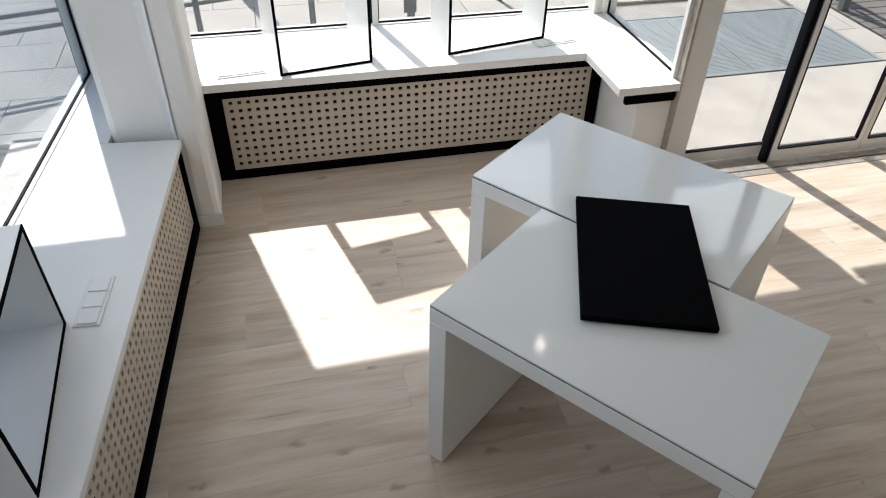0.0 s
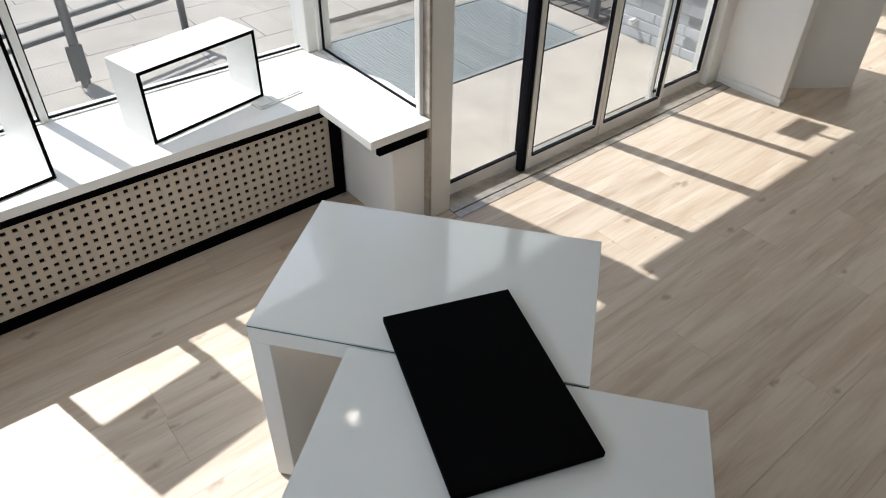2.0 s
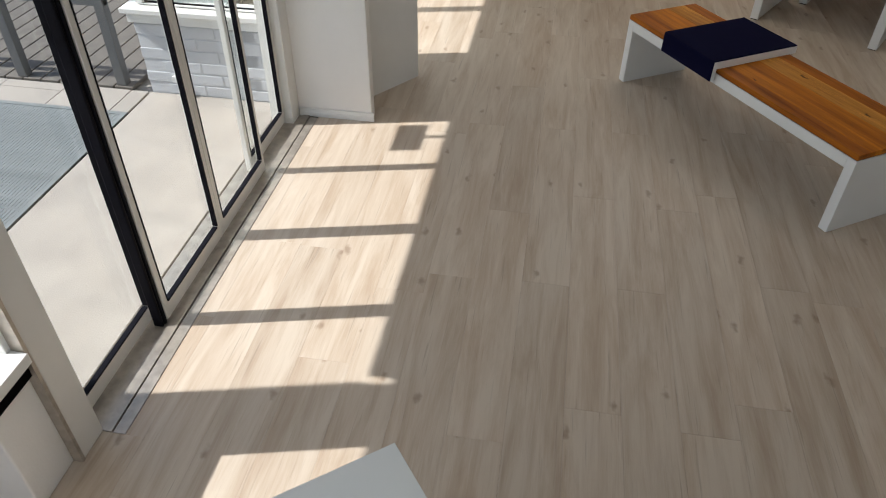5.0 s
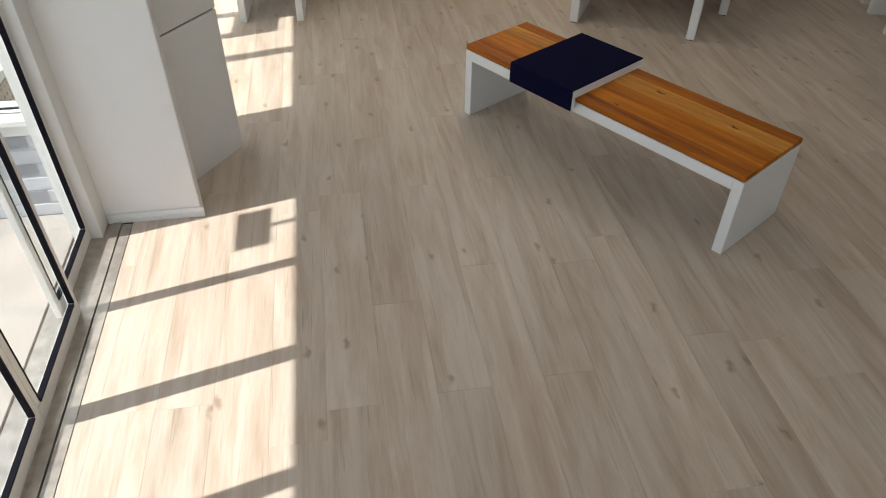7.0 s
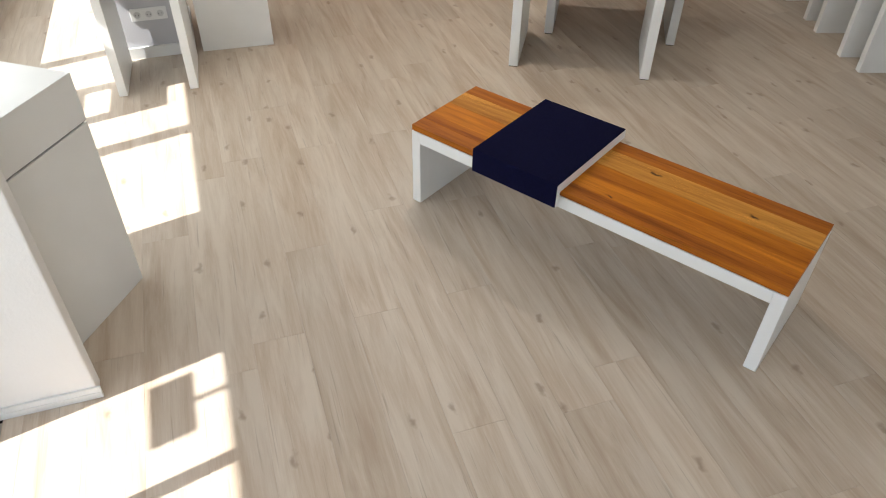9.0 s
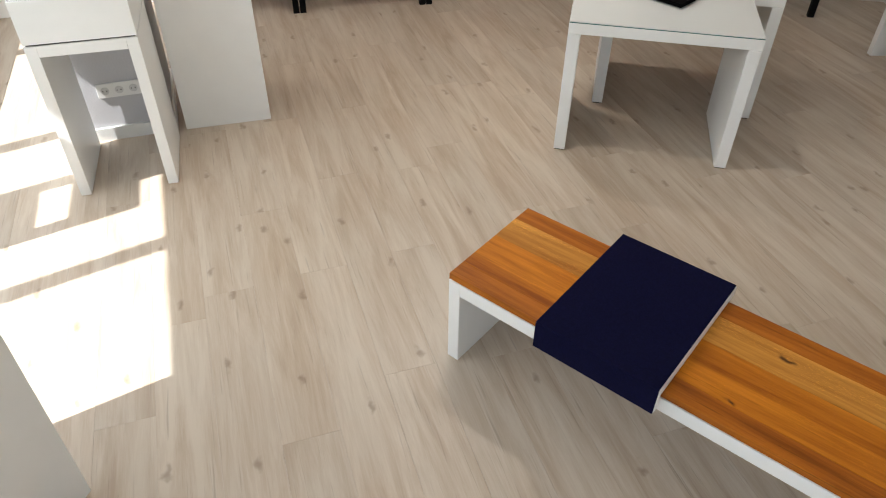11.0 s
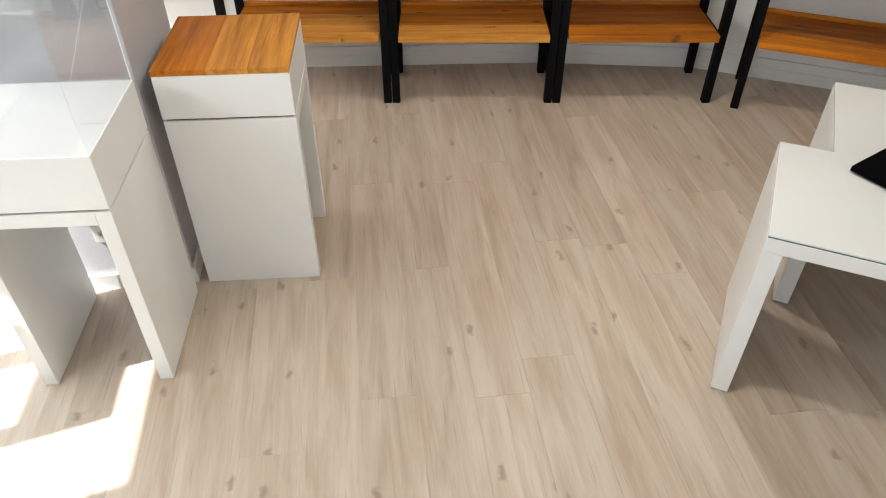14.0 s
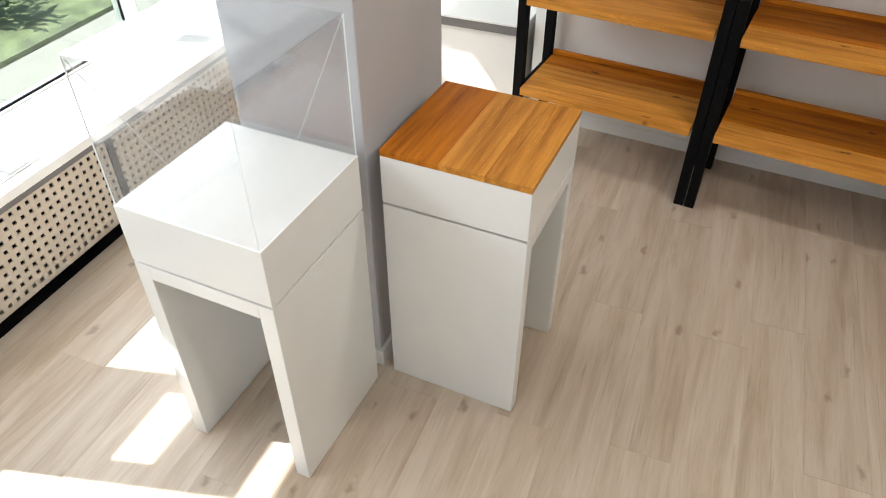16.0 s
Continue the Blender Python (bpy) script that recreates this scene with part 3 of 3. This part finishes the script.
def display_board(m, label):
    ob = empty("display_board", m, label, "board")
    bm = boxes(((-0.282, -0.182, 0.006), (0.282, 0.182, 0.026)), bevel=0.003)
    part("panel", bm, M_BLACK, ob)
    part("base_block", boxes(((-0.262, -0.157, 0), (0.262, 0.157, 0.006))), M_BLACK, ob)
    return ob


display_board(rot(1.2425, 1.554, 69.6, 0.70), "black felted display board lying across two tables")
display_board(rot(6.838, -0.730, -63.4, 0.726), "black felted display board lying across two tables")


# ---- bench ----
def bench(m):
    ob = empty("bench", m, "oak plank bench on a white lacquered frame", "bench")
    L_, W, H = 1.745, 0.49, 0.43
    l, w = L_ / 2, W / 2
    for s in (-1, 1):
        x0, x1 = (-l, -l + 0.05) if s < 0 else (l - 0.05, l)
        part("leg_panel", boxes(((x0, -w, 0), (x1, w, H - 0.032)), bevel=0.003), M_WHITE, ob)
    for s in (-1, 1):
        y0, y1 = (-w, -w + 0.05) if s < 0 else (w - 0.05, w)
        part("rail", boxes(((-l + 0.05, y0, H - 0.088), (l - 0.05, y1, H - 0.032)), bevel=0.002), M_WHITE, ob)
    # dark filler painted as the shade between boards and frame
    part("shadow_gap", boxes(((-l + 0.006, -w + 0.006, H - 0.033), (l - 0.006, w - 0.006, H - 0.028))), M_DARK, ob, "dark strip painted as shade in the gap under the boards")
    for f0, f1, timber in ((0, 0.174, M_OAK_DEEP), (0.174, 0.44, M_OAK_PALE), (0.44, 0.842, M_OAK), (0.842, 1, M_OAK_DEEP)):
        part("seat_board", boxes(((-l + 0.002, -w + f0 * W + 0.0004, H - 0.027), (l - 0.002, -w + f1 * W - 0.0004, H)), bevel=0.0012), timber, ob, "oiled oak board with knots")
    return ob


BENCH = rot(4.765, 0.367, 32.6)
bench(BENCH)


def seat_saddle(m):
    """White saddle box over the bench, its top and front covered in navy felt."""
    ob = empty("seat_saddle", m, "navy felt seat pad on a white saddle box over the bench", "seat pad")
    w, d0, d1, h = 0.215, 0.285, 0.262, 0.040
    part("saddle_box", boxes(((-w, -d0, 0), (w, d1, h)), ((-w, d1, -0.065), (w, d1 + 0.022, h)), bevel=0.0015), M_WHITE, ob, "white lacquered saddle box")
    part("pad", boxes(((-w + 0.002, -d0 + 0.002, h + 0.0005), (w - 0.002, d1 + 0.026, h + 0.007)), bevel=0.002), M_NAVY, ob, "navy felt top cover")
    part("front_cover", boxes(((-w + 0.002, d1 + 0.0225, -0.066), (w - 0.002, d1 + 0.027, h + 0.0004)), bevel=0.001), M_NAVY, ob, "navy felt cover folded over the front")
    return ob


seat_saddle(BENCH @ pose(0.272, 0.0, 0.431))


# ---- pedestals ----
def pedestal(m, w=0.47, d=0.46, h=0.975, gap=0.783, top=None, label="", t=0.05):
    """U-shaped stand: two leg panels at the x ends, a box on top over a shadow gap."""
    ob = empty("display_pedestal", m, label, "pedestal", "display pedestals")
    x, y = w / 2, d / 2
    for s in (-1, 1):
        x0, x1 = (-x, -x + t) if s < 0 else (x - t, x)
        part("leg_panel", boxes(((x0, -y, 0), (x1, y, gap - 0.004)), bevel=0.002), M_WHITE, ob)
    part("apron", boxes(((-x + t, -y, gap - 0.055), (x - t, y, gap - 0.004)), bevel=0.002), M_WHITE, ob)
    # near-black filler gives the joint under the upper box its shade
    part("shadow_gap", boxes(((-x + 0.01, -y + 0.01, gap - 0.004), (x - 0.01, y - 0.01, gap + 0.004))), M_DARK, ob, "dark strip painted as shade in the gap")
    ht = h - (0.022 if top else 0)
    part("upper_box", boxes(((-x, -y, gap + 0.004), (x, y, ht)), bevel=0.002), M_WHITE, ob)
    if top:
        for f0, f1, timber in ((0, 0.30, M_OAK_PALE), (0.30, 0.60, M_OAK_PALE), (0.60, 1.0, M_OAK)):
            a, c = -y + f0 * d, -y + f1 * d
            part("top_board", boxes(((-x, a + 0.0002, ht + 0.001), (x, c - 0.0002, h)), bevel=0.0008), timber, ob, "oiled oak board")
    return ob


pedestal(rot(7.124, 2.207, 87), 0.465, 0.47, label="white lacquered pedestal carrying a clear hood")
pedestal(rot(7.620, 1.675, -3.0), 0.468, 0.47, top=True, label="white lacquered pedestal with an oak top", t=0.05)
pedestal(rot(5.105, 2.655, 55.5), 0.46, 0.47, label="white lacquered pedestal beside the wall pier")


def acrylic_hood(m, w, d, h):
    ob = empty("acrylic_hood", m, "clear acrylic display hood on the white pedestal", "display hood")
    t = 0.004
    x, y = w / 2, d / 2
    for lo, hi in (((-x, -y, 0), (x, -y + t, h)), ((-x, y - t, 0), (x, y, h)), ((-x, -y + t, 0), (-x + t, y - t, h)), ((x - t, -y + t, 0), (x, y - t, h)), ((-x, -y, h), (x, y, h + t))):
        no_shadow(part("side_pane", boxes((lo, hi)), M_ACRYL, ob))
    for sx, sy in ((-1, 1), (1, -1)):
        part("glued_edge", boxes(((sx * x - 0.0015, sy * y - 0.0015, 0), (sx * x + 0.0015, sy * y + 0.0015, h))), M_EDGE, ob, "bright polished edge")
    # thin pale rods model the edges' reflections running across the back panes
    for p, q in (((x, -0.03, 0), (x, -y, h)), ((-0.03, y, 0), (-x, y, h))):
        part("glued_seam", tube([p, q], 0.0013, 6), M_EDGE, ob, "thin bright line built as a reflection of the edge")
    return ob


acrylic_hood(rot(7.124, 2.207, -3, 0.976), 0.462, 0.456, 0.415)


# ---- open display boxes on the sills ----
def display_box(m, w, h, d=0.26, label="open white display box with black front edges on the sill"):
    ob = empty("display_box", m, label, "display box", "display boxes on the sills")
    x, t = w / 2, 0.012
    part("bottom_board", boxes(((-x, 0.004, 0), (x, d, t))), M_WHITE, ob)
    part("top_board", boxes(((-x, 0.004, h - t), (x, d, h))), M_WHITE, ob)
    for a in (-x, x - t):
        part("side_board", boxes(((a, 0.004, t), (a + t, d, h - t))), M_WHITE, ob)
    e = 0.013
    part("front_edge", boxes(((-x, 0, 0), (x, 0.0035, e)), ((-x, 0, h - e), (x, 0.0035, h)), ((-x, 0, e), (-x + e, 0.0035, h - e)), ((x - e, 0, e), (x, 0.0035, h - e))), M_BLACK, ob, "black front edge band")
    return ob


display_box(pose(0.505, 3.36, SILL, 0, 0, 9), 0.455, 0.79, 0.39)
display_box(pose(1.39, 3.46, SILL, 0, 0, 11.5), 0.56, 0.31, 0.22)
# unseen box placed to cast the shadow inside the bay's sun patch
tall_box = display_box(pose(6.61, 3.44, SILL), 0.40, 1.05, 0.32, label="tall white display box with black front edges and an added half-height sun-blocking panel, out of view")
# added panel that trims the sun passing through the box
part("back_panel", boxes(((-0.187, 0.306, 0.0125), (0.187, 0.319, 0.84))), M_WHITE, tall_box)
display_box(pose(9.075, 3.44, SILL), 0.45, 0.79, 0.30)
display_box(pose(-0.45, 1.585, LEFT_SILL, 0, 0, 93), 0.62, 0.385)


def sill_outlet(m):
    ob = empty("sill_outlet", m, "white flush power outlet strip set in the sill", "socket", "outlet strips in the sills")
    part("plate", boxes(((-0.115, -0.04, 0), (0.115, 0.04, 0.006)), bevel=0.002), M_PLASTIC, ob)
    for i in (-1, 0, 1):
        part("flap", boxes(((i * 0.074 - 0.034, -0.03, 0.0062), (i * 0.074 + 0.034, 0.03, 0.011)), bevel=0.002), M_WHITE, ob, "white hinged flap")
    return ob


sill_outlet(pose(0.10, 3.40, SILL, 0, 0, 6))
sill_outlet(pose(1.70, 3.46, SILL, 0, 0, 8))
sill_outlet(LEFT @ pose(1.19, 0.125, LEFT_SILL, 0, 0, 0))
sill_outlet(pose(7.35, 3.48, SILL, 0, 0, 0))


def wall_socket(m):
    ob = empty("wall_socket", m, "white triple wall socket on the grey column", "socket")
    part("plate", boxes(((-0.1115, -0.01, -0.0405), (0.1115, 0, 0.0405)), bevel=0.003), M_PLASTIC, ob)
    for i in (-1, 0, 1):
        # flat grey disc; the recess's shade is put into its colour
        bm = bmesh.new()
        bmesh.ops.create_cone(bm, cap_ends=True, segments=20, radius1=0.021, radius2=0.021, depth=0.003, matrix=pose(i * 0.071, -0.0112, 0, 90))
        c = part("socket_cup", bm, M_HOLE, ob, "round grey disc painted as a shaded recess")
        for s in (-1, 1):
            bm = bmesh.new()
            bmesh.ops.create_cone(bm, cap_ends=True, segments=10, radius1=0.0028, radius2=0.0028, depth=0.002, matrix=pose(i * 0.071 + s * 0.0095, -0.0135, 0, 90))
            part("pin_hole", bm, M_DARK, c)
    return ob


wall_socket(pose(7.418, 2.205, 0.29, 0, 0, -90))


# ---- shelves ----
def shelf_unit(m, width, depth=0.43, levels=(0.43, 0.88, 1.33, 1.78), timbers=(M_OAK, M_OAK, M_OAK_DEEP), label="black steel shelf unit with thick oak boards"):
    """Front along x at y = 0, back at y = depth."""
    ob = empty("shelf_unit", m, label, "shelf", "shelf units along the wall")
    p = 0.045
    H = 2.1
    for x in (0, width - p):
        for y in (0.0, depth - p):
            part("post", boxes(((x, y, 0), (x + p, y + p, H)), bevel=0.002), M_STEEL, ob)
        for z in levels:
            part("bracket", boxes(((x + 0.004, p, z - 0.075), (x + p - 0.004, depth - p, z - 0.041))), M_STEEL, ob)
    for z in levels:
        nb = 3
        lo, hi = p + 0.006, width - p - 0.006
        for i in range(nb):
            a = -0.03 + i * (depth + 0.03) / nb
            part("shelf_board", boxes(((lo, a + 0.0005, z - 0.04), (hi, a + (depth + 0.03) / nb - 0.0005, z)), bevel=0.003), timbers[i], ob, "oiled oak board")
        part("back_lip", boxes(((lo, depth - 0.024, z + 0.001), (hi, depth - 0.002, z + 0.022)), bevel=0.002), M_OAK, ob, "oak strip along the back")
    return ob


def shelf_from(a, b, **kw):
    """Unit whose front feet run from plan point a to plan point b, with its back to the wall."""
    a, b = Vector(a), Vector(b)
    d = b - a
    return shelf_unit(pose(a.x, a.y, 0, 0, 0, math.degrees(math.atan2(d.y, d.x))), d.length, **kw)


def along(a, b, f):
    return (a[0] + (b[0] - a[0]) * f, a[1] + (b[1] - a[1]) * f)


F0, F1, F2, F3 = (8.96, 1.97), (8.85, 1.04), (8.735, 0.10), (8.62, -0.83)
for a, b, timbers in ((F0, F1, (M_OAK_PALE, M_OAK_PALE, M_OAK)), (F1, F2, (M_OAK_PALE, M_OAK, M_OAK)), (F2, F3, (M_OAK, M_OAK_DEEP, M_OAK_DEEP))):
    shelf_from(along(a, b, 0.003), along(a, b, 0.997), timbers=timbers)
G0, G1, G2 = (8.555, -0.92), (8.10, -1.75), (7.65, -2.58)
for a, b in ((G0, G1), (G1, G2)):
    shelf_from(along(a, b, 0.003), along(a, b, 0.997), timbers=(M_OAK, M_OAK_DEEP, M_OAK_DEEP))


# ---- white stands along the south wall ----
def u_stand(m, length, depth=0.49, height=0.92, label="white lacquered stand along the wall"):
    ob = empty("display_stand", m, label, "stand", "white stands along the wall")
    l = length
    for x0 in (0, l - 0.05):
        part("leg_panel", boxes(((x0, 0, 0), (x0 + 0.05, depth, height - 0.06)), bevel=0.002), M_WHITE, ob)
    part("top", boxes(((0, 0, height - 0.06), (l, depth, height)), bevel=0.002), M_WHITE, ob)
    return ob


SA = -17.6
u_stand(pose(4.655, -2.285, 0, 0, 0, SA), 1.125)
u_stand(pose(5.905, -2.655, 0, 0, 0, SA), 0.445)
u_stand(pose(6.487, -2.854, 0, 0, 0, SA), 0.44)


# ---- outside ----
structure("ground", boxes(((-60, 3.0, -0.5), (70, 80, -0.03))), M_JOINT, "paved ground outside the shop front")


def slab_mesh(w, d):
    bm = boxes(((0.002, 0.002, -0.04), (w - 0.002, d - 0.002, 0)), bevel=0.003)
    return mesh_of("paving_slab", bm, M_SLAB)


pave = structure("pavement", boxes(((-4, 3.93, -0.06), (16, 11.0, -0.032)), ((2.2, 3.07, -0.06), (4.66, 3.93, -0.032))), M_JOINT, "pale concrete slab pavement")


def grating(m, w, d):
    ob = empty("entrance_grating", m, "galvanised steel entrance grating set in the paving", "grating")
    part("bed", boxes(((0, 0, -0.028), (w, d, -0.002))), M_GRATEBED, ob)
    part("rim", boxes(((0, 0, -0.012), (w, 0.03, 0.004)), ((0, d - 0.03, -0.012), (w, d, 0.004)), ((0, 0.03, -0.012), (0.03, d - 0.03, 0.004)), ((w - 0.03, 0.03, -0.012), (w, d - 0.03, 0.004)), ((w * 0.38, 0.03, -0.012), (w * 0.38 + 0.012, d - 0.03, 0.004))), M_GRATE, ob)
    bar = mesh_of("bar", boxes(((0.032, 0, -0.012), (w - 0.032, 0.0165, 0.001))), M_GRATE)
    n = int((d - 0.06) / 0.0195)
    for i in range(n):
        piece("bar", bar, ob, pose(0, 0.035 + i * 0.0195, 0))
    rod = mesh_of("cross_rod", boxes(((0, 0.032, -0.012), (0.005, d - 0.032, 0.0005))), M_GRATE)
    for i in range(int((w - 0.08) / 0.05)):
        piece("cross_rod", rod, ob, pose(0.05 + i * 0.05, 0, 0))
    return ob


grating(pose(2.78, 3.94, 0), 1.60, 1.03)


def deck(m, w, d):
    ob = empty("wooden_deck", m, "weathered dark wooden deck beside the entrance", "deck")
    brd = mesh_of("deck_board", boxes(((0, 0, -0.03), (w, 0.115, 0.0)), bevel=0.003), M_DECK)
    for i in range(int(d / 0.125)):
        piece("deck_board", brd, ob, pose(0, i * 0.125, 0))
    return ob


deck(pose(4.66, 4.06, 0.012), 2.3, 3.0)


def railing(x0, y0, x1, y1, h=1.0, n=3):
    a, b = Vector((x0, y0, 0)), Vector((x1, y1, 0))
    d = b - a
    ob = empty("railing", Matrix.Translation(a) @ pose(0, 0, 0, 0, 0, math.degrees(math.atan2(d.y, d.x))), "grey steel railing outside the shop window", "railing")
    L_ = d.length
    for i in range(n):
        x = i * (L_ - 0.036) / (n - 1)
        part("post", boxes(((x, -0.018, -0.03), (x + 0.036, 0.018, h)), bevel=0.003), M_RAIL, ob)
    for z in (0.355, 0.445, h):
        part("bar", boxes(((0.0, -0.013, z - 0.028), (L_, 0.013, z)), bevel=0.003), M_RAIL, ob)
    return ob


def deck_rail():
    ob = empty("deck_railing", pose(4.70, 4.10, 0.012), "dark grey steel railing along the wooden deck", "railing")
    for y in (0.0, 0.68, 1.36, 2.04):
        part("post", boxes(((-0.03, y, 0), (0.03, y + 0.06, 0.95)), bevel=0.003), M_RAIL, ob)
    for z in (0.5, 0.93):
        part("bar", boxes(((-0.02, 0.0, z), (0.02, 2.1, z + 0.04)), bevel=0.003), M_RAIL, ob)
    return ob


deck_rail()
railing(-1.72, 4.56, 2.09, 5.535, 1.0, 6)


def bollard(x, y):
    ob = empty("sign_post", pose(x, y, 0), "dark grey steel post with a small plate", "post")
    part("pole", tube([(0, 0, -0.03), (0, 0, 1.1)], 0.018, 10), M_RAIL, ob)
    part("plate", boxes(((-0.048, -0.034, 0.06), (0.048, -0.018, 0.28)), bevel=0.003), M_RAIL, ob, "dark grey plate")
    return ob


bollard(1.29, 5.29)


def stone_post(x, y):
    ob = empty("stone_bollard", pose(x, y, -0.03), "tapered dark grey bollard on the paving beyond the railing", "bollard")
    bm = bmesh.new()
    bmesh.ops.create_cone(bm, cap_ends=True, segments=20, radius1=0.085, radius2=0.05, depth=1.1, matrix=Matrix.Translation((0, 0, 0.55)))
    part("shaft", bm, M_RAIL, ob)
    part("foot", tube([(0, 0, 0), (0, 0, 0.06)], 0.10, 20), M_RAIL, ob)
    return ob


def flower_pot(x, y):
    ob = empty("flower_pot", pose(x, y, -0.03), "small pot of white and yellow flowers on the paving", "potted plant")
    part("pot", tube([(0, 0, 0), (0, 0, 0.10)], 0.05, 14), M_PLASTIC, ob)
    rg = random.Random(5)
    for name, count, material, size in (("foliage", 70, M_LEAF, 0.018), ("blossom", 30, M_WHITE, 0.010)):
        bm = bmesh.new()
        for i in range(count):
            a, u = rg.uniform(0, 6.28), rg.random() ** 0.5
            m_ = Matrix.Translation((0.075 * u * math.cos(a), 0.075 * u * math.sin(a), rg.uniform(0.10, 0.17))) @ Euler((rg.uniform(-1, 1), rg.uniform(-1, 1), a)).to_matrix().to_4x4()
            bm.faces.new([bm.verts.new(m_ @ Vector(v)) for v in ((-size, 0, 0), (0, -size * 0.6, 0.004), (size, 0, 0), (0, size * 0.6, 0.004))])
        tagged(part(name, bm, material, ob), kind="stuff")
    return ob


stone_post(0.07, 6.22)
flower_pot(0.24, 6.30)


def hanging_sign(m):
    ob = empty("hanging_sign", m, "small plain sign plate hung from the roof edge", "sign")
    part("plate", boxes(((-0.14, -0.006, -0.40), (0.14, 0.006, -0.20)), bevel=0.002), M_RAIL, ob)
    part("rod", boxes(((-0.012, -0.006, -0.2), (0.012, 0.006, 0.0))), M_RAIL, ob)
    return ob


hanging_sign(pose(4.00, 3.86, HEAD))


def outlet_pipe(m):
    ob = empty("wall_pipe", m, "short white plastic pipe stub on the brick wall", "pipe")
    part("stub", tube([(0, 0, 0), (-0.05, 0, -0.006)], 0.016, 14), M_PLASTIC, ob)
    part("cap", tube([(-0.042, 0, -0.005), (-0.062, 0, -0.007)], 0.021, 14), M_PLASTIC, ob)
    return ob


outlet_pipe(pose(4.66, 3.72, 0.13))
lawn = structure("lawn", boxes(((7.0, 5.35, -0.1), (30, 12.0, 0.02))), M_GRASS, "green lawn strip along the pavement")
def shrub(x, y, r, h, seed):
    ob = empty("shrub", pose(x, y, 0.02), "small green garden shrub on the lawn", "shrub", "garden shrubs")
    rg = random.Random(seed)
    bm = bmesh.new()
    for i in range(420):
        a, u = rg.uniform(0, 2 * math.pi), rg.random() ** 0.5
        z = rg.uniform(0.1, 1.0)
        k_ = r * u * (1.1 - 0.6 * abs(z - 0.45)) * (0.75 + 0.3 * math.sin(3 * a + seed))
        m_ = Matrix.Translation((k_ * math.cos(a), k_ * math.sin(a), h * z)) @ Euler((rg.uniform(-1, 1), rg.uniform(-1, 1), a)).to_matrix().to_4x4()
        l_ = rg.uniform(0.03, 0.07)
        q_ = [bm.verts.new(m_ @ Vector(v)) for v in ((-l_, 0, 0), (0, -l_ * 0.4, 0.01), (l_, 0, 0), (0, l_ * 0.4, 0.01))]
        bm.faces.new(q_)
    tagged(part("foliage", bm, M_LEAF, ob), kind="stuff")
    for i in range(4):
        a = i * 1.6 + seed
        part("stem", tube([(0, 0, 0), (0.3 * r * math.cos(a), 0.3 * r * math.sin(a), h * 0.6)], 0.012, 6), M_DECK, ob)
    return ob


for i, (x, y, r, h) in enumerate(((9.3, 6.2, 0.45, 0.6), (10.2, 6.9, 0.6, 0.9), (11.0, 6.3, 0.4, 0.5), (8.6, 6.6, 0.5, 0.7), (12.2, 7.0, 0.7, 1.0))):
    shrub(x, y, r, h, i)
far = empty("apartment_building", pose(4, 34, 0), "pale rendered building far across the street", "house")
part("wall", boxes(((-30, 0, -0.03), (40, 8, 11))), M_FACADE, far)

# ---- bricks, slabs and planks: one object each ----
bk = mesh_of("brick", boxes(((0, 0, 0), (0.24, 0.012, 0.065)), bevel=0.004), M_BRICK)
bw = tagged(new("brick_wall"), "low white painted brick wall beside the entrance", "", "", "structure")
for r in range(6):
    for c in range(4):
        x0 = 3.06 + c * 0.25 - (0.125 if r % 2 else 0)
        if x0 < 3.05:
            x0 = 3.06
        if x0 + 0.24 > 3.93:
            continue
        piece("brick", bk, bw, pose(4.6555, x0 + 0.24, 0.0 + r * 0.075, 0, 0, -90))

SW, SD = 0.80, 0.42
slabs = {}


def lay(x0, x1, y, d):
    key = (round(x1 - x0, 2), d)
    if key[0] < 0.03:
        return
    if key not in slabs:
        slabs[key] = slab_mesh(*key)
    piece("paving_slab", slabs[key], pave, pose(x0, y, 0.0))


for r in range(14):
    y, d = (3.942, 0.116) if r == 0 else (3.64 + r * SD, SD)
    spans = [(-5.0, 2.775), (4.385, 4.655)] if y < 4.95 else [(-5.0, 4.655)]
    if y < 5.2:
        spans.append((6.97, 13.0))
    for s0, s1 in spans:
        x = s0 - (0.31 * r) % SW
        while x < s1:
            lay(max(x, s0), min(x + SW, s1), y, d)
            x += SW
piece("entrance_slab", slab_mesh(2.455, 0.86), pave, pose(2.2, 3.07, 0.0))

rng = random.Random(5)
PW, cache = 0.206, {}


def plank_mesh(ln, width=PW):
    ln = round(ln, 2)
    if (ln, width) not in cache:
        bm = boxes(((0.0002, 0.0002, -0.011), (ln - 0.0002, width - 0.0002, 0)), bevel=0.0005)
        cache[ln, width] = mesh_of("plank", bm, M_FLOOR)
    return cache[ln, width]


for r in range(36):
    y = -3.434 + r * PW
    spans = [(-1.2, 9.6, PW)] if y + PW < 2.814 else [(-1.2, 2.258, PW), (4.56 if y < 2.9 else 4.785, 9.6, PW)]
    if y < 2.814 < y + PW:
        spans.append((2.258, 4.56, round(2.814 - y, 3)))
    for s0, s1, width in spans:
        x = s0
        ln = rng.uniform(0.3, 1.35)
        while x < s1 - 0.02:
            ln = min(ln, s1 - x)
            piece("plank", plank_mesh(ln, width), floor, pose(x, y, 0))
            x += round(ln, 2)
            ln = 1.35
